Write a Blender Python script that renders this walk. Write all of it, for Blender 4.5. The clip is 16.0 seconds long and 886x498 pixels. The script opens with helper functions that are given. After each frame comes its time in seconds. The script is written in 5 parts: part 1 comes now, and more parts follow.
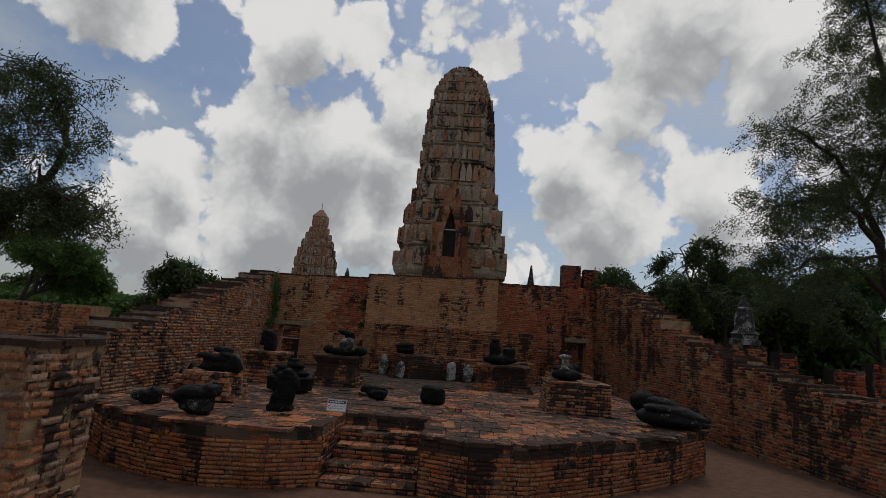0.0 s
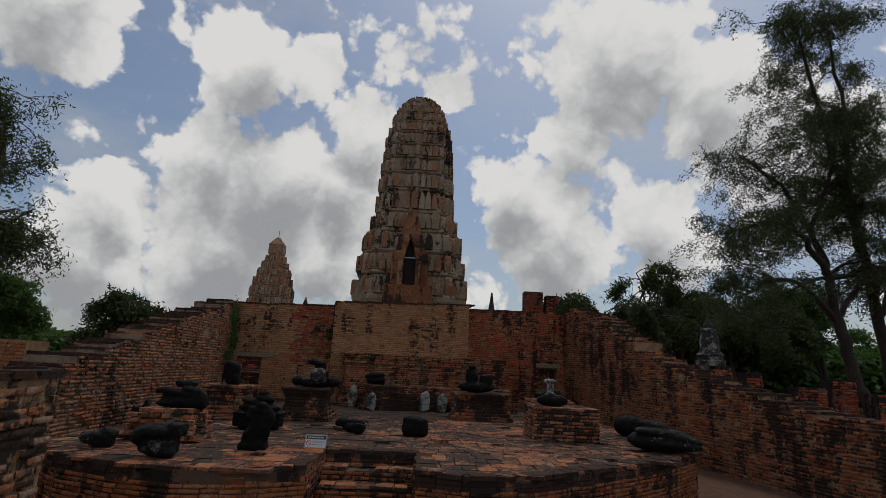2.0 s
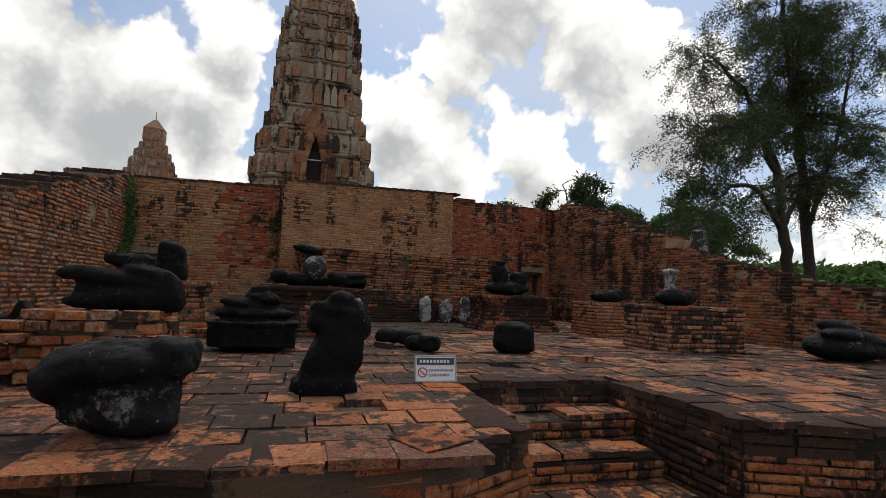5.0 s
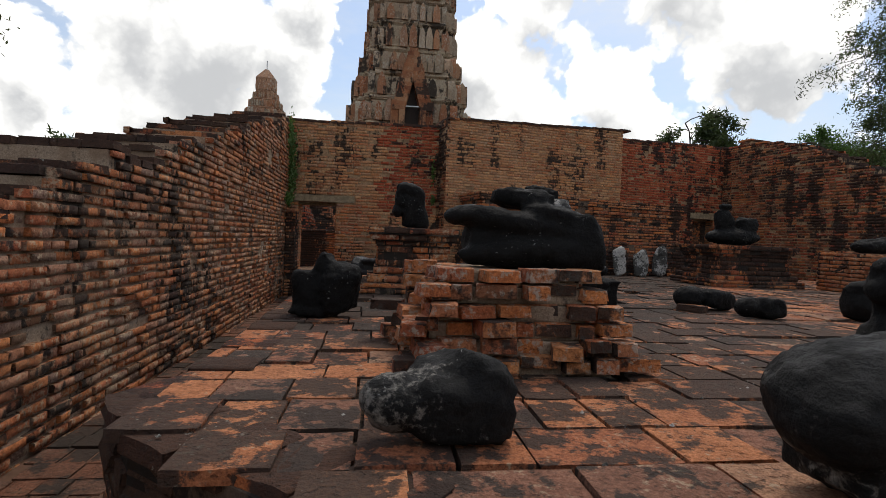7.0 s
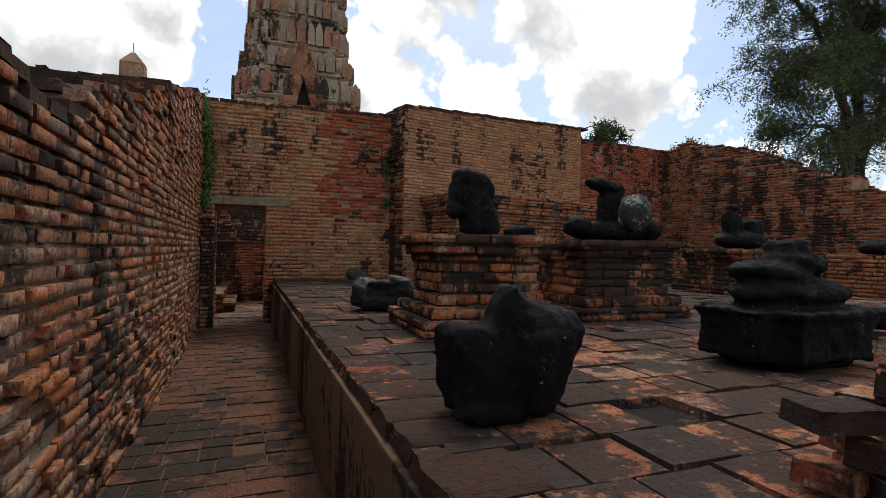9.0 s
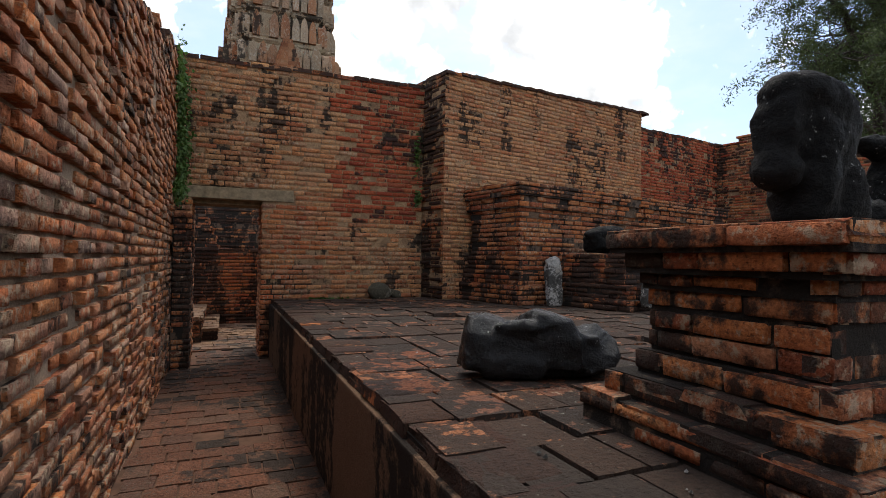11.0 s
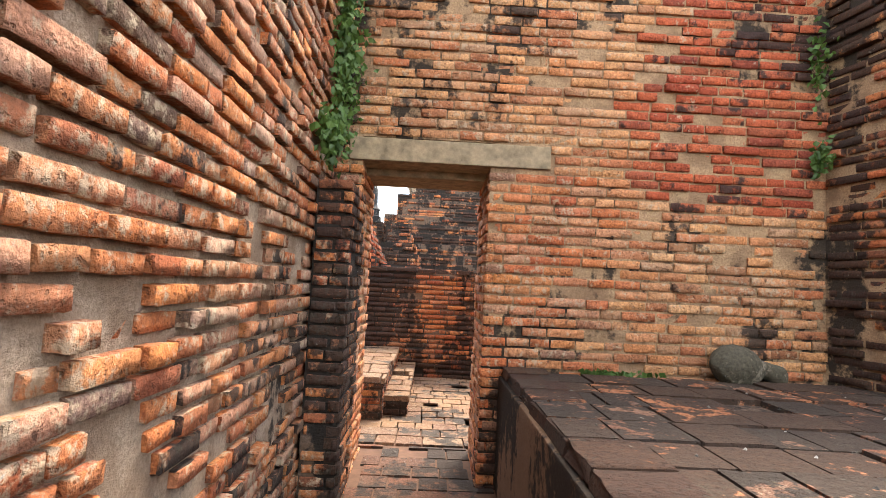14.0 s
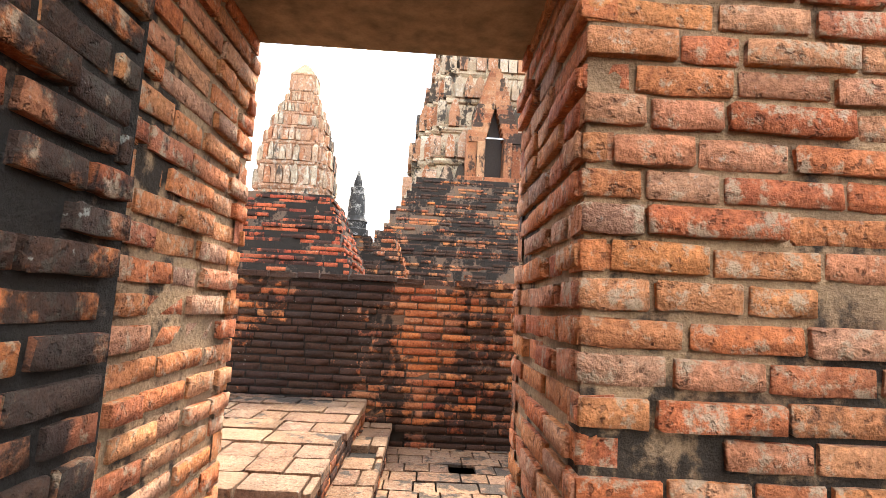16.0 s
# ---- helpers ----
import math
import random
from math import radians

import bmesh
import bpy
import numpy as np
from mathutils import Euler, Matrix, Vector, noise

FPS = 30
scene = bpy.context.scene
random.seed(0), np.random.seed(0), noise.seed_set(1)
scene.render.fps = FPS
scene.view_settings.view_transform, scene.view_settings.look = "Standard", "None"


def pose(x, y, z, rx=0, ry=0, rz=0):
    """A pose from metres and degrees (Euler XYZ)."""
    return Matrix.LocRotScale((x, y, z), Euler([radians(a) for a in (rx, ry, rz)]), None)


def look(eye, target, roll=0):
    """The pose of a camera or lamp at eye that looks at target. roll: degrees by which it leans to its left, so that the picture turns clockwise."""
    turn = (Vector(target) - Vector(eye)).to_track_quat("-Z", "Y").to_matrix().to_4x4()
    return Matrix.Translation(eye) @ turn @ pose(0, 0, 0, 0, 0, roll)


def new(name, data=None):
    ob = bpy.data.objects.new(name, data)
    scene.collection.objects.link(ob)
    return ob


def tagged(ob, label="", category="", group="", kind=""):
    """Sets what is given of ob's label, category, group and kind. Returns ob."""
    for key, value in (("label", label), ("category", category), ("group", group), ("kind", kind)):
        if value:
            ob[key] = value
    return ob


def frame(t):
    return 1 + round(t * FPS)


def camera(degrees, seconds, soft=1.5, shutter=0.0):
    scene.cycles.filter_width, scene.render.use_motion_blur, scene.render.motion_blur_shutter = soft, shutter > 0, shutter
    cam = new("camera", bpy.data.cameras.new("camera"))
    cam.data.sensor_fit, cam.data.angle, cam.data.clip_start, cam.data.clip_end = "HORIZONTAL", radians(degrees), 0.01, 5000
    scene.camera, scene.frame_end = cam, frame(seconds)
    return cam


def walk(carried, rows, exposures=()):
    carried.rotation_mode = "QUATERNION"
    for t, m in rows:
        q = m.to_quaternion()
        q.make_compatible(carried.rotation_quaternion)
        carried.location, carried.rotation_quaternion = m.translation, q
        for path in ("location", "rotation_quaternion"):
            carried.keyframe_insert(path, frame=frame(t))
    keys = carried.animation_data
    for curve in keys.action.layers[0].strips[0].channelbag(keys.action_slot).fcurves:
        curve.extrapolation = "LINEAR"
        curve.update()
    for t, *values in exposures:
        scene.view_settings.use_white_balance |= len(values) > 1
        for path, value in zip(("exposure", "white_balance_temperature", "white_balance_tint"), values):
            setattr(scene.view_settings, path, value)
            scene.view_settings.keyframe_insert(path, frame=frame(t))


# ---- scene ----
cam = camera(81.4, 16.0, soft=0.6)
PATH = [
    (0.0, 0.87, -0.999, 1.946, 99.38, -4.24, 2.58),
    (0.5, 0.753, -1.079, 1.952, 103.02, -2.88, -1.58),
    (1.0, 0.673, -1.218, 1.904, 105.31, -3.57, -2.4),
    (1.5, 0.566, -1.052, 1.897, 104.68, -3.1, -2.11),
    (2.0, 0.363, -0.57, 1.834, 102.97, -2.77, -2.26),
    (2.5, 0.057, 0.123, 1.728, 100.3, -2.85, -3.75),
    (3.0, -0.325, 0.787, 1.665, 98.12, -2.87, -6.21),
    (5.5, -2.629, 4.306, 1.217, 93.92, -2.39, -16.36),
    (6.0, -3.102, 4.661, 1.218, 92.29, -1.67, -13.04),
    (6.5, -3.556, 4.95, 1.183, 90.39, -1.76, -10.41),
    (7.0, -4.044, 5.343, 1.17, 88.88, -2.26, -7.5),
    (7.5, -4.463, 5.765, 1.154, 88.86, -2.13, -8.71),
    (8.0, -4.801, 6.349, 1.128, 89.08, -1.42, -12.58),
    (8.5, -5.08, 6.891, 1.153, 89.58, -1.0, -18.62),
    (11.0, -5.375, 9.848, 1.163, 91.09, -0.92, -23.09),
    (11.5, -5.419, 10.494, 1.128, 91.51, -0.84, -14.08),
    (12.0, -5.444, 11.141, 1.122, 91.89, -0.9, -6.91),
    (12.5, -5.408, 11.751, 1.09, 92.73, -1.26, -4.7),
    (13.0, -5.371, 12.412, 1.108, 93.42, -1.89, -3.64),
    (13.5, -5.352, 13.013, 1.119, 94.02, -2.44, -2.41),
    (14.0, -5.27, 13.651, 1.105, 93.87, -2.93, -1.37),
    (14.5, -5.281, 14.258, 1.085, 94.21, -3.09, -1.63),
    (15.0, -5.211, 14.854, 1.051, 94.75, -3.1, -1.74),
    (15.5, -5.19, 15.478, 1.059, 95.21, -2.94, -1.7),
    (16.0, -5.189, 16.068, 1.05, 96.47, -3.09, -1.93),
]
EXPOSURES = [(0.0, -0.4, 6700, 10), (1.0, -0.65, 6700, 10), (2.0, -0.45, 6700, 10), (3.2, -0.2, 6700, 10), (5.5, 0.4, 6900, 10), (8.5, 0.6, 6800, 10), (11.0, 1.0, 6800, 10), (12.0, 1.6, 6800, 10), (13.0, 2.45, 7000, 10), (14.5, 3.3, 7200, 10), (16.0, 3.4, 7200, 10)]
walk(cam, [(t, pose(*place)) for t, *place in PATH],
     exposures=EXPOSURES)

# ---- nodes ----
class Nodes:
    """Short ways to write a node tree."""

    def __init__(self, tree):
        self.tree, self.links = tree, tree.links
        tree.nodes.clear()

    def put(self, sock, value):
        if isinstance(value, bpy.types.NodeSocket):
            self.links.new(value, sock)
        elif isinstance(value, (tuple, list)) and sock.type == "RGBA" and len(value) == 3:
            sock.default_value = (*value, 1)
        else:
            sock.default_value = value

    def node(self, kind, ins=None, operation="", use_clamp=False):
        n = self.tree.nodes.new(kind)
        if operation:
            n.operation = operation
        if use_clamp:
            n.use_clamp = True
        for k, v in (ins or {}).items():
            self.put(n.inputs[k], v)
        return n

    def math(self, op, a, b=0.0, clamp=False):
        return self.node("ShaderNodeMath", {0: a, 1: b}, operation=op, use_clamp=clamp).outputs[0]

    def vec(self, op, a, b=(0, 0, 0)):
        n = self.node("ShaderNodeVectorMath", {0: a, 1: b}, operation=op)
        return n.outputs[1] if op in ("DISTANCE", "DOT_PRODUCT", "LENGTH") else n.outputs[0]

    def noise(self, vector, scale, detail=4.0, rough=0.55, distortion=0.0):
        return self.node("ShaderNodeTexNoise", {"Vector": vector, "Scale": scale, "Detail": detail, "Roughness": rough, "Distortion": distortion}).outputs[0]

    def step(self, value, lo, hi, a=0.0, b=1.0):
        n = self.node("ShaderNodeMapRange")
        n.interpolation_type = "SMOOTHSTEP"
        for i, v in enumerate((value, lo, hi, a, b)):
            self.put(n.inputs[i], v)
        return n.outputs[0]

    def mix(self, fac, a, b, blend="MIX"):
        n = self.node("ShaderNodeMix")
        n.data_type, n.blend_type = "RGBA", blend
        self.put(n.inputs[0], fac), self.put(n.inputs[6], a), self.put(n.inputs[7], b)
        return n.outputs[2]

    def ramp(self, fac, stops):
        n = self.node("ShaderNodeValToRGB", {0: fac})
        e = n.color_ramp.elements
        while len(e) < len(stops):
            e.new(0.5)
        for el, (p, c) in zip(e, stops):
            el.position, el.color = p, (*c, 1)
        return n.outputs[0]


# ---- sky and sun ----
SUN_UP, SUN_TURN = 62.0, 25.0
CLOUDS = [(-0.33, 0.81, 0.48, 0.09), (-0.22, 0.83, 0.51, 0.06), (-0.39, 0.86, 0.34, 0.09), (-0.29, 0.9, 0.31, 0.13), (-0.17, 0.93, 0.33, 0.09), (-0.52, 0.82, 0.25, 0.07), (-0.55, 0.82, 0.15, 0.11), (-0.13, 0.89, 0.44, 0.07), (0.31, 0.79, 0.53, 0.13), (0.46, 0.76, 0.46, 0.11), (0.25, 0.87, 0.43, 0.07),
          (0.17, 0.93, 0.33, 0.09), (0.24, 0.94, 0.24, 0.12), (0.4, 0.87, 0.28, 0.08), (0.44, 0.87, 0.21, 0.08), (0.54, 0.71, 0.46, 0.04), (-0.57, 0.67, 0.48, 0.11), (-0.37, 0.91, 0.19, 0.13), (-0.19, 0.96, 0.2, 0.09), (0.02, 0.87, 0.5, 0.05), (0.6, 0.73, 0.33, 0.13), (0.28, 0.83, 0.48, 0.07)]
world = bpy.data.worlds.new("sky")
scene.world = world
world.use_nodes = True
W = Nodes(world.node_tree)
way = W.vec("NORMALIZE", W.node("ShaderNodeTexCoord").outputs["Generated"])
sky_node = W.node("ShaderNodeTexSky")
sky_node.sky_type, sky_node.sun_disc = "NISHITA", False
sky_node.sun_elevation, sky_node.sun_rotation = radians(SUN_UP), radians(SUN_TURN)
sky_node.dust_density = 2.0
sky = sky_node.outputs[0]
blue = W.mix(1.0, sky, (0.090, 0.101, 0.111), "MULTIPLY")
wob = W.node("ShaderNodeTexNoise", {"Vector": way, "Scale": 7.0, "Detail": 6.0, "Roughness": 0.6}).outputs[1]
bent = W.vec("ADD", way, W.vec("MULTIPLY", W.vec("SUBTRACT", wob, (0.5, 0.5, 0.5)), (0.10, 0.10, 0.10)))


def cloud_mass(vector):
    mass = W.math("SUBTRACT", W.noise(vector, 2.6, 6.0, 0.6), 0.52)
    for x, y, z, r in CLOUDS:
        d = W.vec("DISTANCE", vector, (x, y, z))
        mass = W.math("MAXIMUM", mass, W.math("SUBTRACT", 0.62, W.math("DIVIDE", d, r * 1.75)))
    return mass




def puffs(vector, scale):
    n = W.node("ShaderNodeTexVoronoi", {"Vector": vector, "Scale": scale})
    n.feature = "SMOOTH_F1"
    W.put(n.inputs["Smoothness"], 0.25)
    return n.outputs[0]


mass = cloud_mass(bent)
lumps = W.math("ADD", W.math("MULTIPLY", puffs(bent, 13.0), 0.34), W.math("ADD", W.math("MULTIPLY", puffs(bent, 30.0), 0.20), W.math("MULTIPLY", puffs(bent, 70.0), 0.10)))
body = W.math("ADD", W.math("SUBTRACT", mass, W.math("SUBTRACT", lumps, 0.30)), W.math("MULTIPLY", W.math("SUBTRACT", W.noise(way, 40.0, 6.0, 0.6), 0.5), 0.06))
cover = W.step(body, -0.03, 0.09)
above = cloud_mass(W.vec("ADD", bent, (0.0, 0.0, 0.085)))
depth = W.math("ADD", W.math("MULTIPLY", above, 1.1), W.math("MULTIPLY", W.noise(way, 6.0, 5.0, 0.6), 0.5))
grey = W.step(W.math("ADD", depth, W.math("MULTIPLY", W.math("SUBTRACT", lumps, 0.3), 0.8)), 0.20, 0.85)
white = W.ramp(grey, [(0.0, (0.92, 0.93, 0.94)), (0.45, (0.70, 0.72, 0.74)), (1.0, (0.40, 0.42, 0.45))])
veil = W.step(W.noise(W.vec("MULTIPLY", way, (1.0, 1.0, 2.5)), 3.0, 6.0, 0.6), 0.38, 0.76, 0.1, 0.6)
up = W.node("ShaderNodeSeparateXYZ", {0: way}).outputs[2]
haze = W.step(up, 0.0, 0.3, 0.55, 0.0)
soft = W.mix(W.math("MAXIMUM", veil, haze), blue, (0.55, 0.58, 0.61))
final = W.mix(cover, soft, white)
bg = W.node("ShaderNodeBackground", {0: final, 1: 1.0})
W.links.new(bg.outputs[0], W.node("ShaderNodeOutputWorld").inputs[0])

sun_data = bpy.data.lights.new("sun", "SUN")
sun_data.energy, sun_data.angle, sun_data.color = 0.95, radians(14), (1.0, 0.95, 0.88)
sun = new("sun", sun_data)
a, e = radians(SUN_TURN), radians(SUN_UP)
sun.matrix_world = look((math.sin(a) * math.cos(e) * 60, math.cos(a) * math.cos(e) * 60, math.sin(e) * 60), (0, 0, 0))


# ---- materials ----
def material(name):
    m = bpy.data.materials.new(name)
    m.use_nodes = True
    return m, Nodes(m.node_tree)


def finish(n, colour, rough, height, strength=0.5, dist=0.01, spec=0.3):
    bump = n.node("ShaderNodeBump", {"Strength": strength, "Distance": dist, "Height": height})
    b = n.node("ShaderNodeBsdfPrincipled", {"Base Color": colour, "Roughness": rough, "Normal": bump.outputs[0], "Specular IOR Level": spec})
    n.links.new(b.outputs[0], n.node("ShaderNodeOutputMaterial").inputs[0])


def soot_mask(n, pos, rand, amount, mid=0.0, single=0.24, mottle=4.2):
    """Black weathering: broad patches, streaks that run down, and single dark pieces."""
    broad = n.noise(pos, 0.75, 5.0, 0.6)
    streak = n.noise(n.vec("MULTIPLY", pos, (3.2, 3.2, 0.45)), 1.0, 4.0, 0.6)
    fine = n.noise(pos, 16.0, 6.0, 0.65)
    s = n.math("ADD", n.math("MULTIPLY", n.math("SUBTRACT", broad, 0.5), 0.95), n.math("MULTIPLY", n.math("SUBTRACT", streak, 0.5), 0.75))
    s = n.math("ADD", s, 0.5)
    s = n.math("ADD", s, n.math("MULTIPLY", n.math("SUBTRACT", fine, 0.5), 0.45))
    s = n.math("ADD", s, n.math("MULTIPLY", n.math("SUBTRACT", rand, 0.5), single))
    if mid:
        s = n.math("ADD", s, n.math("MULTIPLY", n.math("SUBTRACT", n.noise(pos, mottle, 7.0, 0.68), 0.5), mid))
    return n.step(s, 0.655 - amount, 0.745 - amount)


def any_random(n):
    """One number for each piece, be it an object of its own or an island of a joined mesh."""
    a = n.node("ShaderNodeObjectInfo").outputs["Random"]
    b = n.node("ShaderNodeNewGeometry").outputs["Random Per Island"]
    return n.math("FRACT", n.math("ADD", a, b))


def brick_material(name, palette, soot=0.12, smear=0.3, pale=0.3, mortar=(0.40, 0.30, 0.20), black=(0.020, 0.018, 0.016), zoom=1.0, mid=0.25, single=0.15, mottle=4.2):
    m, n = material(name)
    pos = n.node("ShaderNodeNewGeometry").outputs["Position"]
    if zoom != 1.0:
        pos = n.vec("MULTIPLY", pos, (zoom, zoom, zoom * 0.7))
    rand = any_random(n)
    other = n.math("FRACT", n.math("MULTIPLY", rand, 7.31))
    k = len(palette) - 1
    c = n.ramp(rand, [(i / k, p) for i, p in enumerate(palette)])
    grain = n.noise(pos, 70.0, 5.0, 0.7)
    blotch = n.noise(pos, 11.0, 5.0, 0.6)
    c = n.mix(0.95, c, n.ramp(grain, [(0.28, (0.40, 0.36, 0.34)), (0.72, (1.42, 1.38, 1.32))]), "MULTIPLY")
    pits = n.step(n.noise(pos, 42.0, 3.0, 0.6), 0.60, 0.68)
    c = n.mix(n.math("MULTIPLY", pits, 0.55), c, (0.06, 0.03, 0.02))
    c = n.mix(0.6, c, n.ramp(blotch, [(0.3, (0.6, 0.55, 0.52)), (0.7, (1.2, 1.18, 1.12))]), "MULTIPLY")
    patch = n.step(n.math("ADD", n.noise(pos, 1.3, 4.0, 0.6), n.math("MULTIPLY", other, 0.2)), 0.5, 0.78, 0.0, pale)
    c = n.mix(patch, c, (0.48, 0.29, 0.16))
    dust = n.step(n.math("ADD", n.noise(pos, 26.0, 6.0, 0.7), n.math("MULTIPLY", n.noise(pos, 2.1, 3.0), 0.35)), 0.80 - smear * 0.3, 0.92 - smear * 0.3)
    c = n.mix(n.math("MULTIPLY", dust, 0.8), c, mortar)
    dark = soot_mask(n, pos, other, soot, mid, single, mottle)
    c = n.mix(n.math("MULTIPLY", dark, 0.9), c, black)
    lichen = n.math("MULTIPLY", n.step(n.noise(pos, 34.0, 4.0, 0.6), 0.64, 0.72), n.step(n.noise(pos, 1.7, 3.0), 0.5, 0.62))
    c = n.mix(n.math("MULTIPLY", lichen, 0.55), c, (0.36, 0.36, 0.31))
    h = n.math("ADD", n.math("SUBTRACT", n.math("MULTIPLY", grain, 0.5), n.math("MULTIPLY", pits, 0.35)), n.math("ADD", n.math("MULTIPLY", n.noise(pos, 190.0, 3.0), 0.15), n.noise(pos, 24.0, 5.0, 0.6)))
    finish(n, c, 0.88, h, 1.0, 0.02, 0.2)
    return m


def mortar_material(name, colour=(0.36, 0.30, 0.23), soot=0.14):
    m, n = material(name)
    pos = n.node("ShaderNodeNewGeometry").outputs["Position"]
    grain = n.noise(pos, 90.0, 5.0, 0.7)
    c = n.mix(0.8, colour, n.ramp(grain, [(0.25, (0.4, 0.38, 0.35)), (0.75, (1.3, 1.3, 1.3))]), "MULTIPLY")
    c = n.mix(n.step(n.noise(pos, 5.0, 5.0), 0.42, 0.62, 0.0, 0.6), c, (0.17, 0.10, 0.06))
    c = n.mix(n.math("MULTIPLY", soot_mask(n, pos, 0.5, soot), 0.92), c, (0.02, 0.018, 0.016))
    finish(n, c, 0.95, n.math("ADD", grain, n.noise(pos, 18.0, 5.0)), 0.9, 0.015, 0.15)
    return m


def stone_material(name, dark, worn, amount=0.5, rough=0.5, spec=0.2):
    m, n = material(name)
    pos = n.node("ShaderNodeNewGeometry").outputs["Position"]
    patch = n.step(n.math("ADD", n.math("MULTIPLY", n.noise(pos, 3.5, 5.0, 0.6), 0.6), n.math("MULTIPLY", n.noise(pos, 30.0, 6.0, 0.7), 0.4)), 0.66 - amount * 0.2, 0.74 - amount * 0.2)
    c = n.mix(patch, dark, worn)
    c = n.mix(0.7, c, n.ramp(n.noise(pos, 60.0, 5.0, 0.7), [(0.3, (0.5, 0.5, 0.5)), (0.7, (1.4, 1.4, 1.4))]), "MULTIPLY")
    spot = n.math("MULTIPLY", n.step(n.noise(pos, 55.0, 3.0), 0.66, 0.72), n.step(n.noise(pos, 4.0, 3.0), 0.5, 0.6))
    c = n.mix(n.math("MULTIPLY", spot, 0.7), c, (0.3, 0.3, 0.28))
    r = n.step(n.noise(pos, 9.0, 4.0), 0.3, 0.7, rough - 0.12, rough + 0.2)
    h = n.math("ADD", n.noise(pos, 40.0, 6.0, 0.7), n.math("MULTIPLY", n.noise(pos, 9.0, 5.0), 1.4))
    finish(n, c, r, h, 0.8, 0.016, spec)
    return m


def plain_material(name, colour, rough=0.7, scale=25.0, vary=0.4, metal=0.0):
    m, n = material(name)
    pos = n.node("ShaderNodeNewGeometry").outputs["Position"]
    g = n.noise(pos, scale, 6.0, 0.65)
    c = n.mix(1.0, colour, n.ramp(g, [(0.25, (1 - vary,) * 3), (0.75, (1 + vary,) * 3)]), "MULTIPLY")
    bump = n.node("ShaderNodeBump", {"Strength": 0.4, "Distance": 0.01, "Height": g})
    b = n.node("ShaderNodeBsdfPrincipled", {"Base Color": c, "Roughness": rough, "Metallic": metal, "Normal": bump.outputs[0], "Specular IOR Level": 0.3})
    n.links.new(b.outputs[0], n.node("ShaderNodeOutputMaterial").inputs[0])
    return m


def leaf_material(name, a, b):
    m, n = material(name)
    rand = n.node("ShaderNodeNewGeometry").outputs["Random Per Island"]
    pos = n.node("ShaderNodeNewGeometry").outputs["Position"]
    f = n.math("ADD", n.math("MULTIPLY", rand, 0.6), n.math("MULTIPLY", n.noise(pos, 0.6, 3.0), 0.5))
    c = n.ramp(f, [(0.2, a), (0.9, b)])
    d = n.node("ShaderNodeBsdfDiffuse", {0: c})
    t = n.node("ShaderNodeBsdfTranslucent", {0: c})
    g = n.node("ShaderNodeBsdfGlossy", {0: (0.5, 0.5, 0.5), 1: 0.5})
    s = n.node("ShaderNodeMixShader", {0: 0.4, 1: d.outputs[0], 2: t.outputs[0]})
    s = n.node("ShaderNodeMixShader", {0: 0.05, 1: s.outputs[0], 2: g.outputs[0]})
    n.links.new(s.outputs[0], n.node("ShaderNodeOutputMaterial").inputs[0])
    return m


ORANGE = [(0.27, 0.075, 0.035), (0.46, 0.15, 0.055), (0.53, 0.19, 0.065), (0.38, 0.11, 0.045), (0.50, 0.21, 0.085), (0.32, 0.09, 0.045), (0.44, 0.18, 0.09), (0.17, 0.065, 0.038)]
RED = [(0.32, 0.065, 0.035), (0.45, 0.11, 0.05), (0.38, 0.085, 0.04), (0.48, 0.15, 0.07), (0.24, 0.055, 0.035)]
TAN = [(0.50, 0.24, 0.11), (0.57, 0.30, 0.14), (0.54, 0.23, 0.10), (0.46, 0.20, 0.10), (0.58, 0.33, 0.17), (0.46, 0.16, 0.075)]
M_BRICK = brick_material("brick_orange", ORANGE, soot=0.135, smear=0.30, pale=0.2)
LEFTS = ORANGE + [(0.42, 0.20, 0.13), (0.30, 0.19, 0.15), (0.12, 0.07, 0.05), (0.50, 0.18, 0.07), (0.36, 0.10, 0.05), (0.44, 0.27, 0.19)]
M_LEFT = brick_material("brick_left_wall", LEFTS, soot=0.075, smear=0.42, pale=0.25, mid=0.5, single=0.26)
M_LEFTM = mortar_material("joint_left_wall", (0.38, 0.28, 0.20), soot=0.08)
M_TANB = brick_material("brick_tan", TAN + [(0.34, 0.14, 0.07), (0.42, 0.25, 0.15)], soot=0.05, smear=0.3, pale=0.3, mid=0.4, single=0.2)
M_REDB = brick_material("brick_red", RED, soot=0.12, smear=0.05, pale=0.0, mid=0.45, single=0.3)
M_RIGHT = brick_material("brick_right_wall", RED + ORANGE + [(0.36, 0.17, 0.11), (0.14, 0.07, 0.05)], soot=0.15, smear=0.25, pale=0.1, mid=0.55, single=0.3)
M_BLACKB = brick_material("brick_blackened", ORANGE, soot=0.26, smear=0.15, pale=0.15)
MIXED = [(0.46, 0.17, 0.07), (0.50, 0.21, 0.09), (0.40, 0.11, 0.055), (0.50, 0.25, 0.14), (0.56, 0.22, 0.08), (0.46, 0.26, 0.17), (0.52, 0.16, 0.06), (0.44, 0.13, 0.06), (0.54, 0.20, 0.075), (0.30, 0.17, 0.12)]
M_MIX = brick_material("brick_mixed", MIXED, soot=-0.02, smear=0.30, pale=0.1)
M_PIER = brick_material("brick_pier", ORANGE, soot=0.17, smear=0.4, pale=0.2)
M_PILE = brick_material("rubble_brick", ORANGE, soot=0.16, mid=0.5, single=0.3, smear=0.42, pale=0.2, mortar=(0.36, 0.31, 0.25))
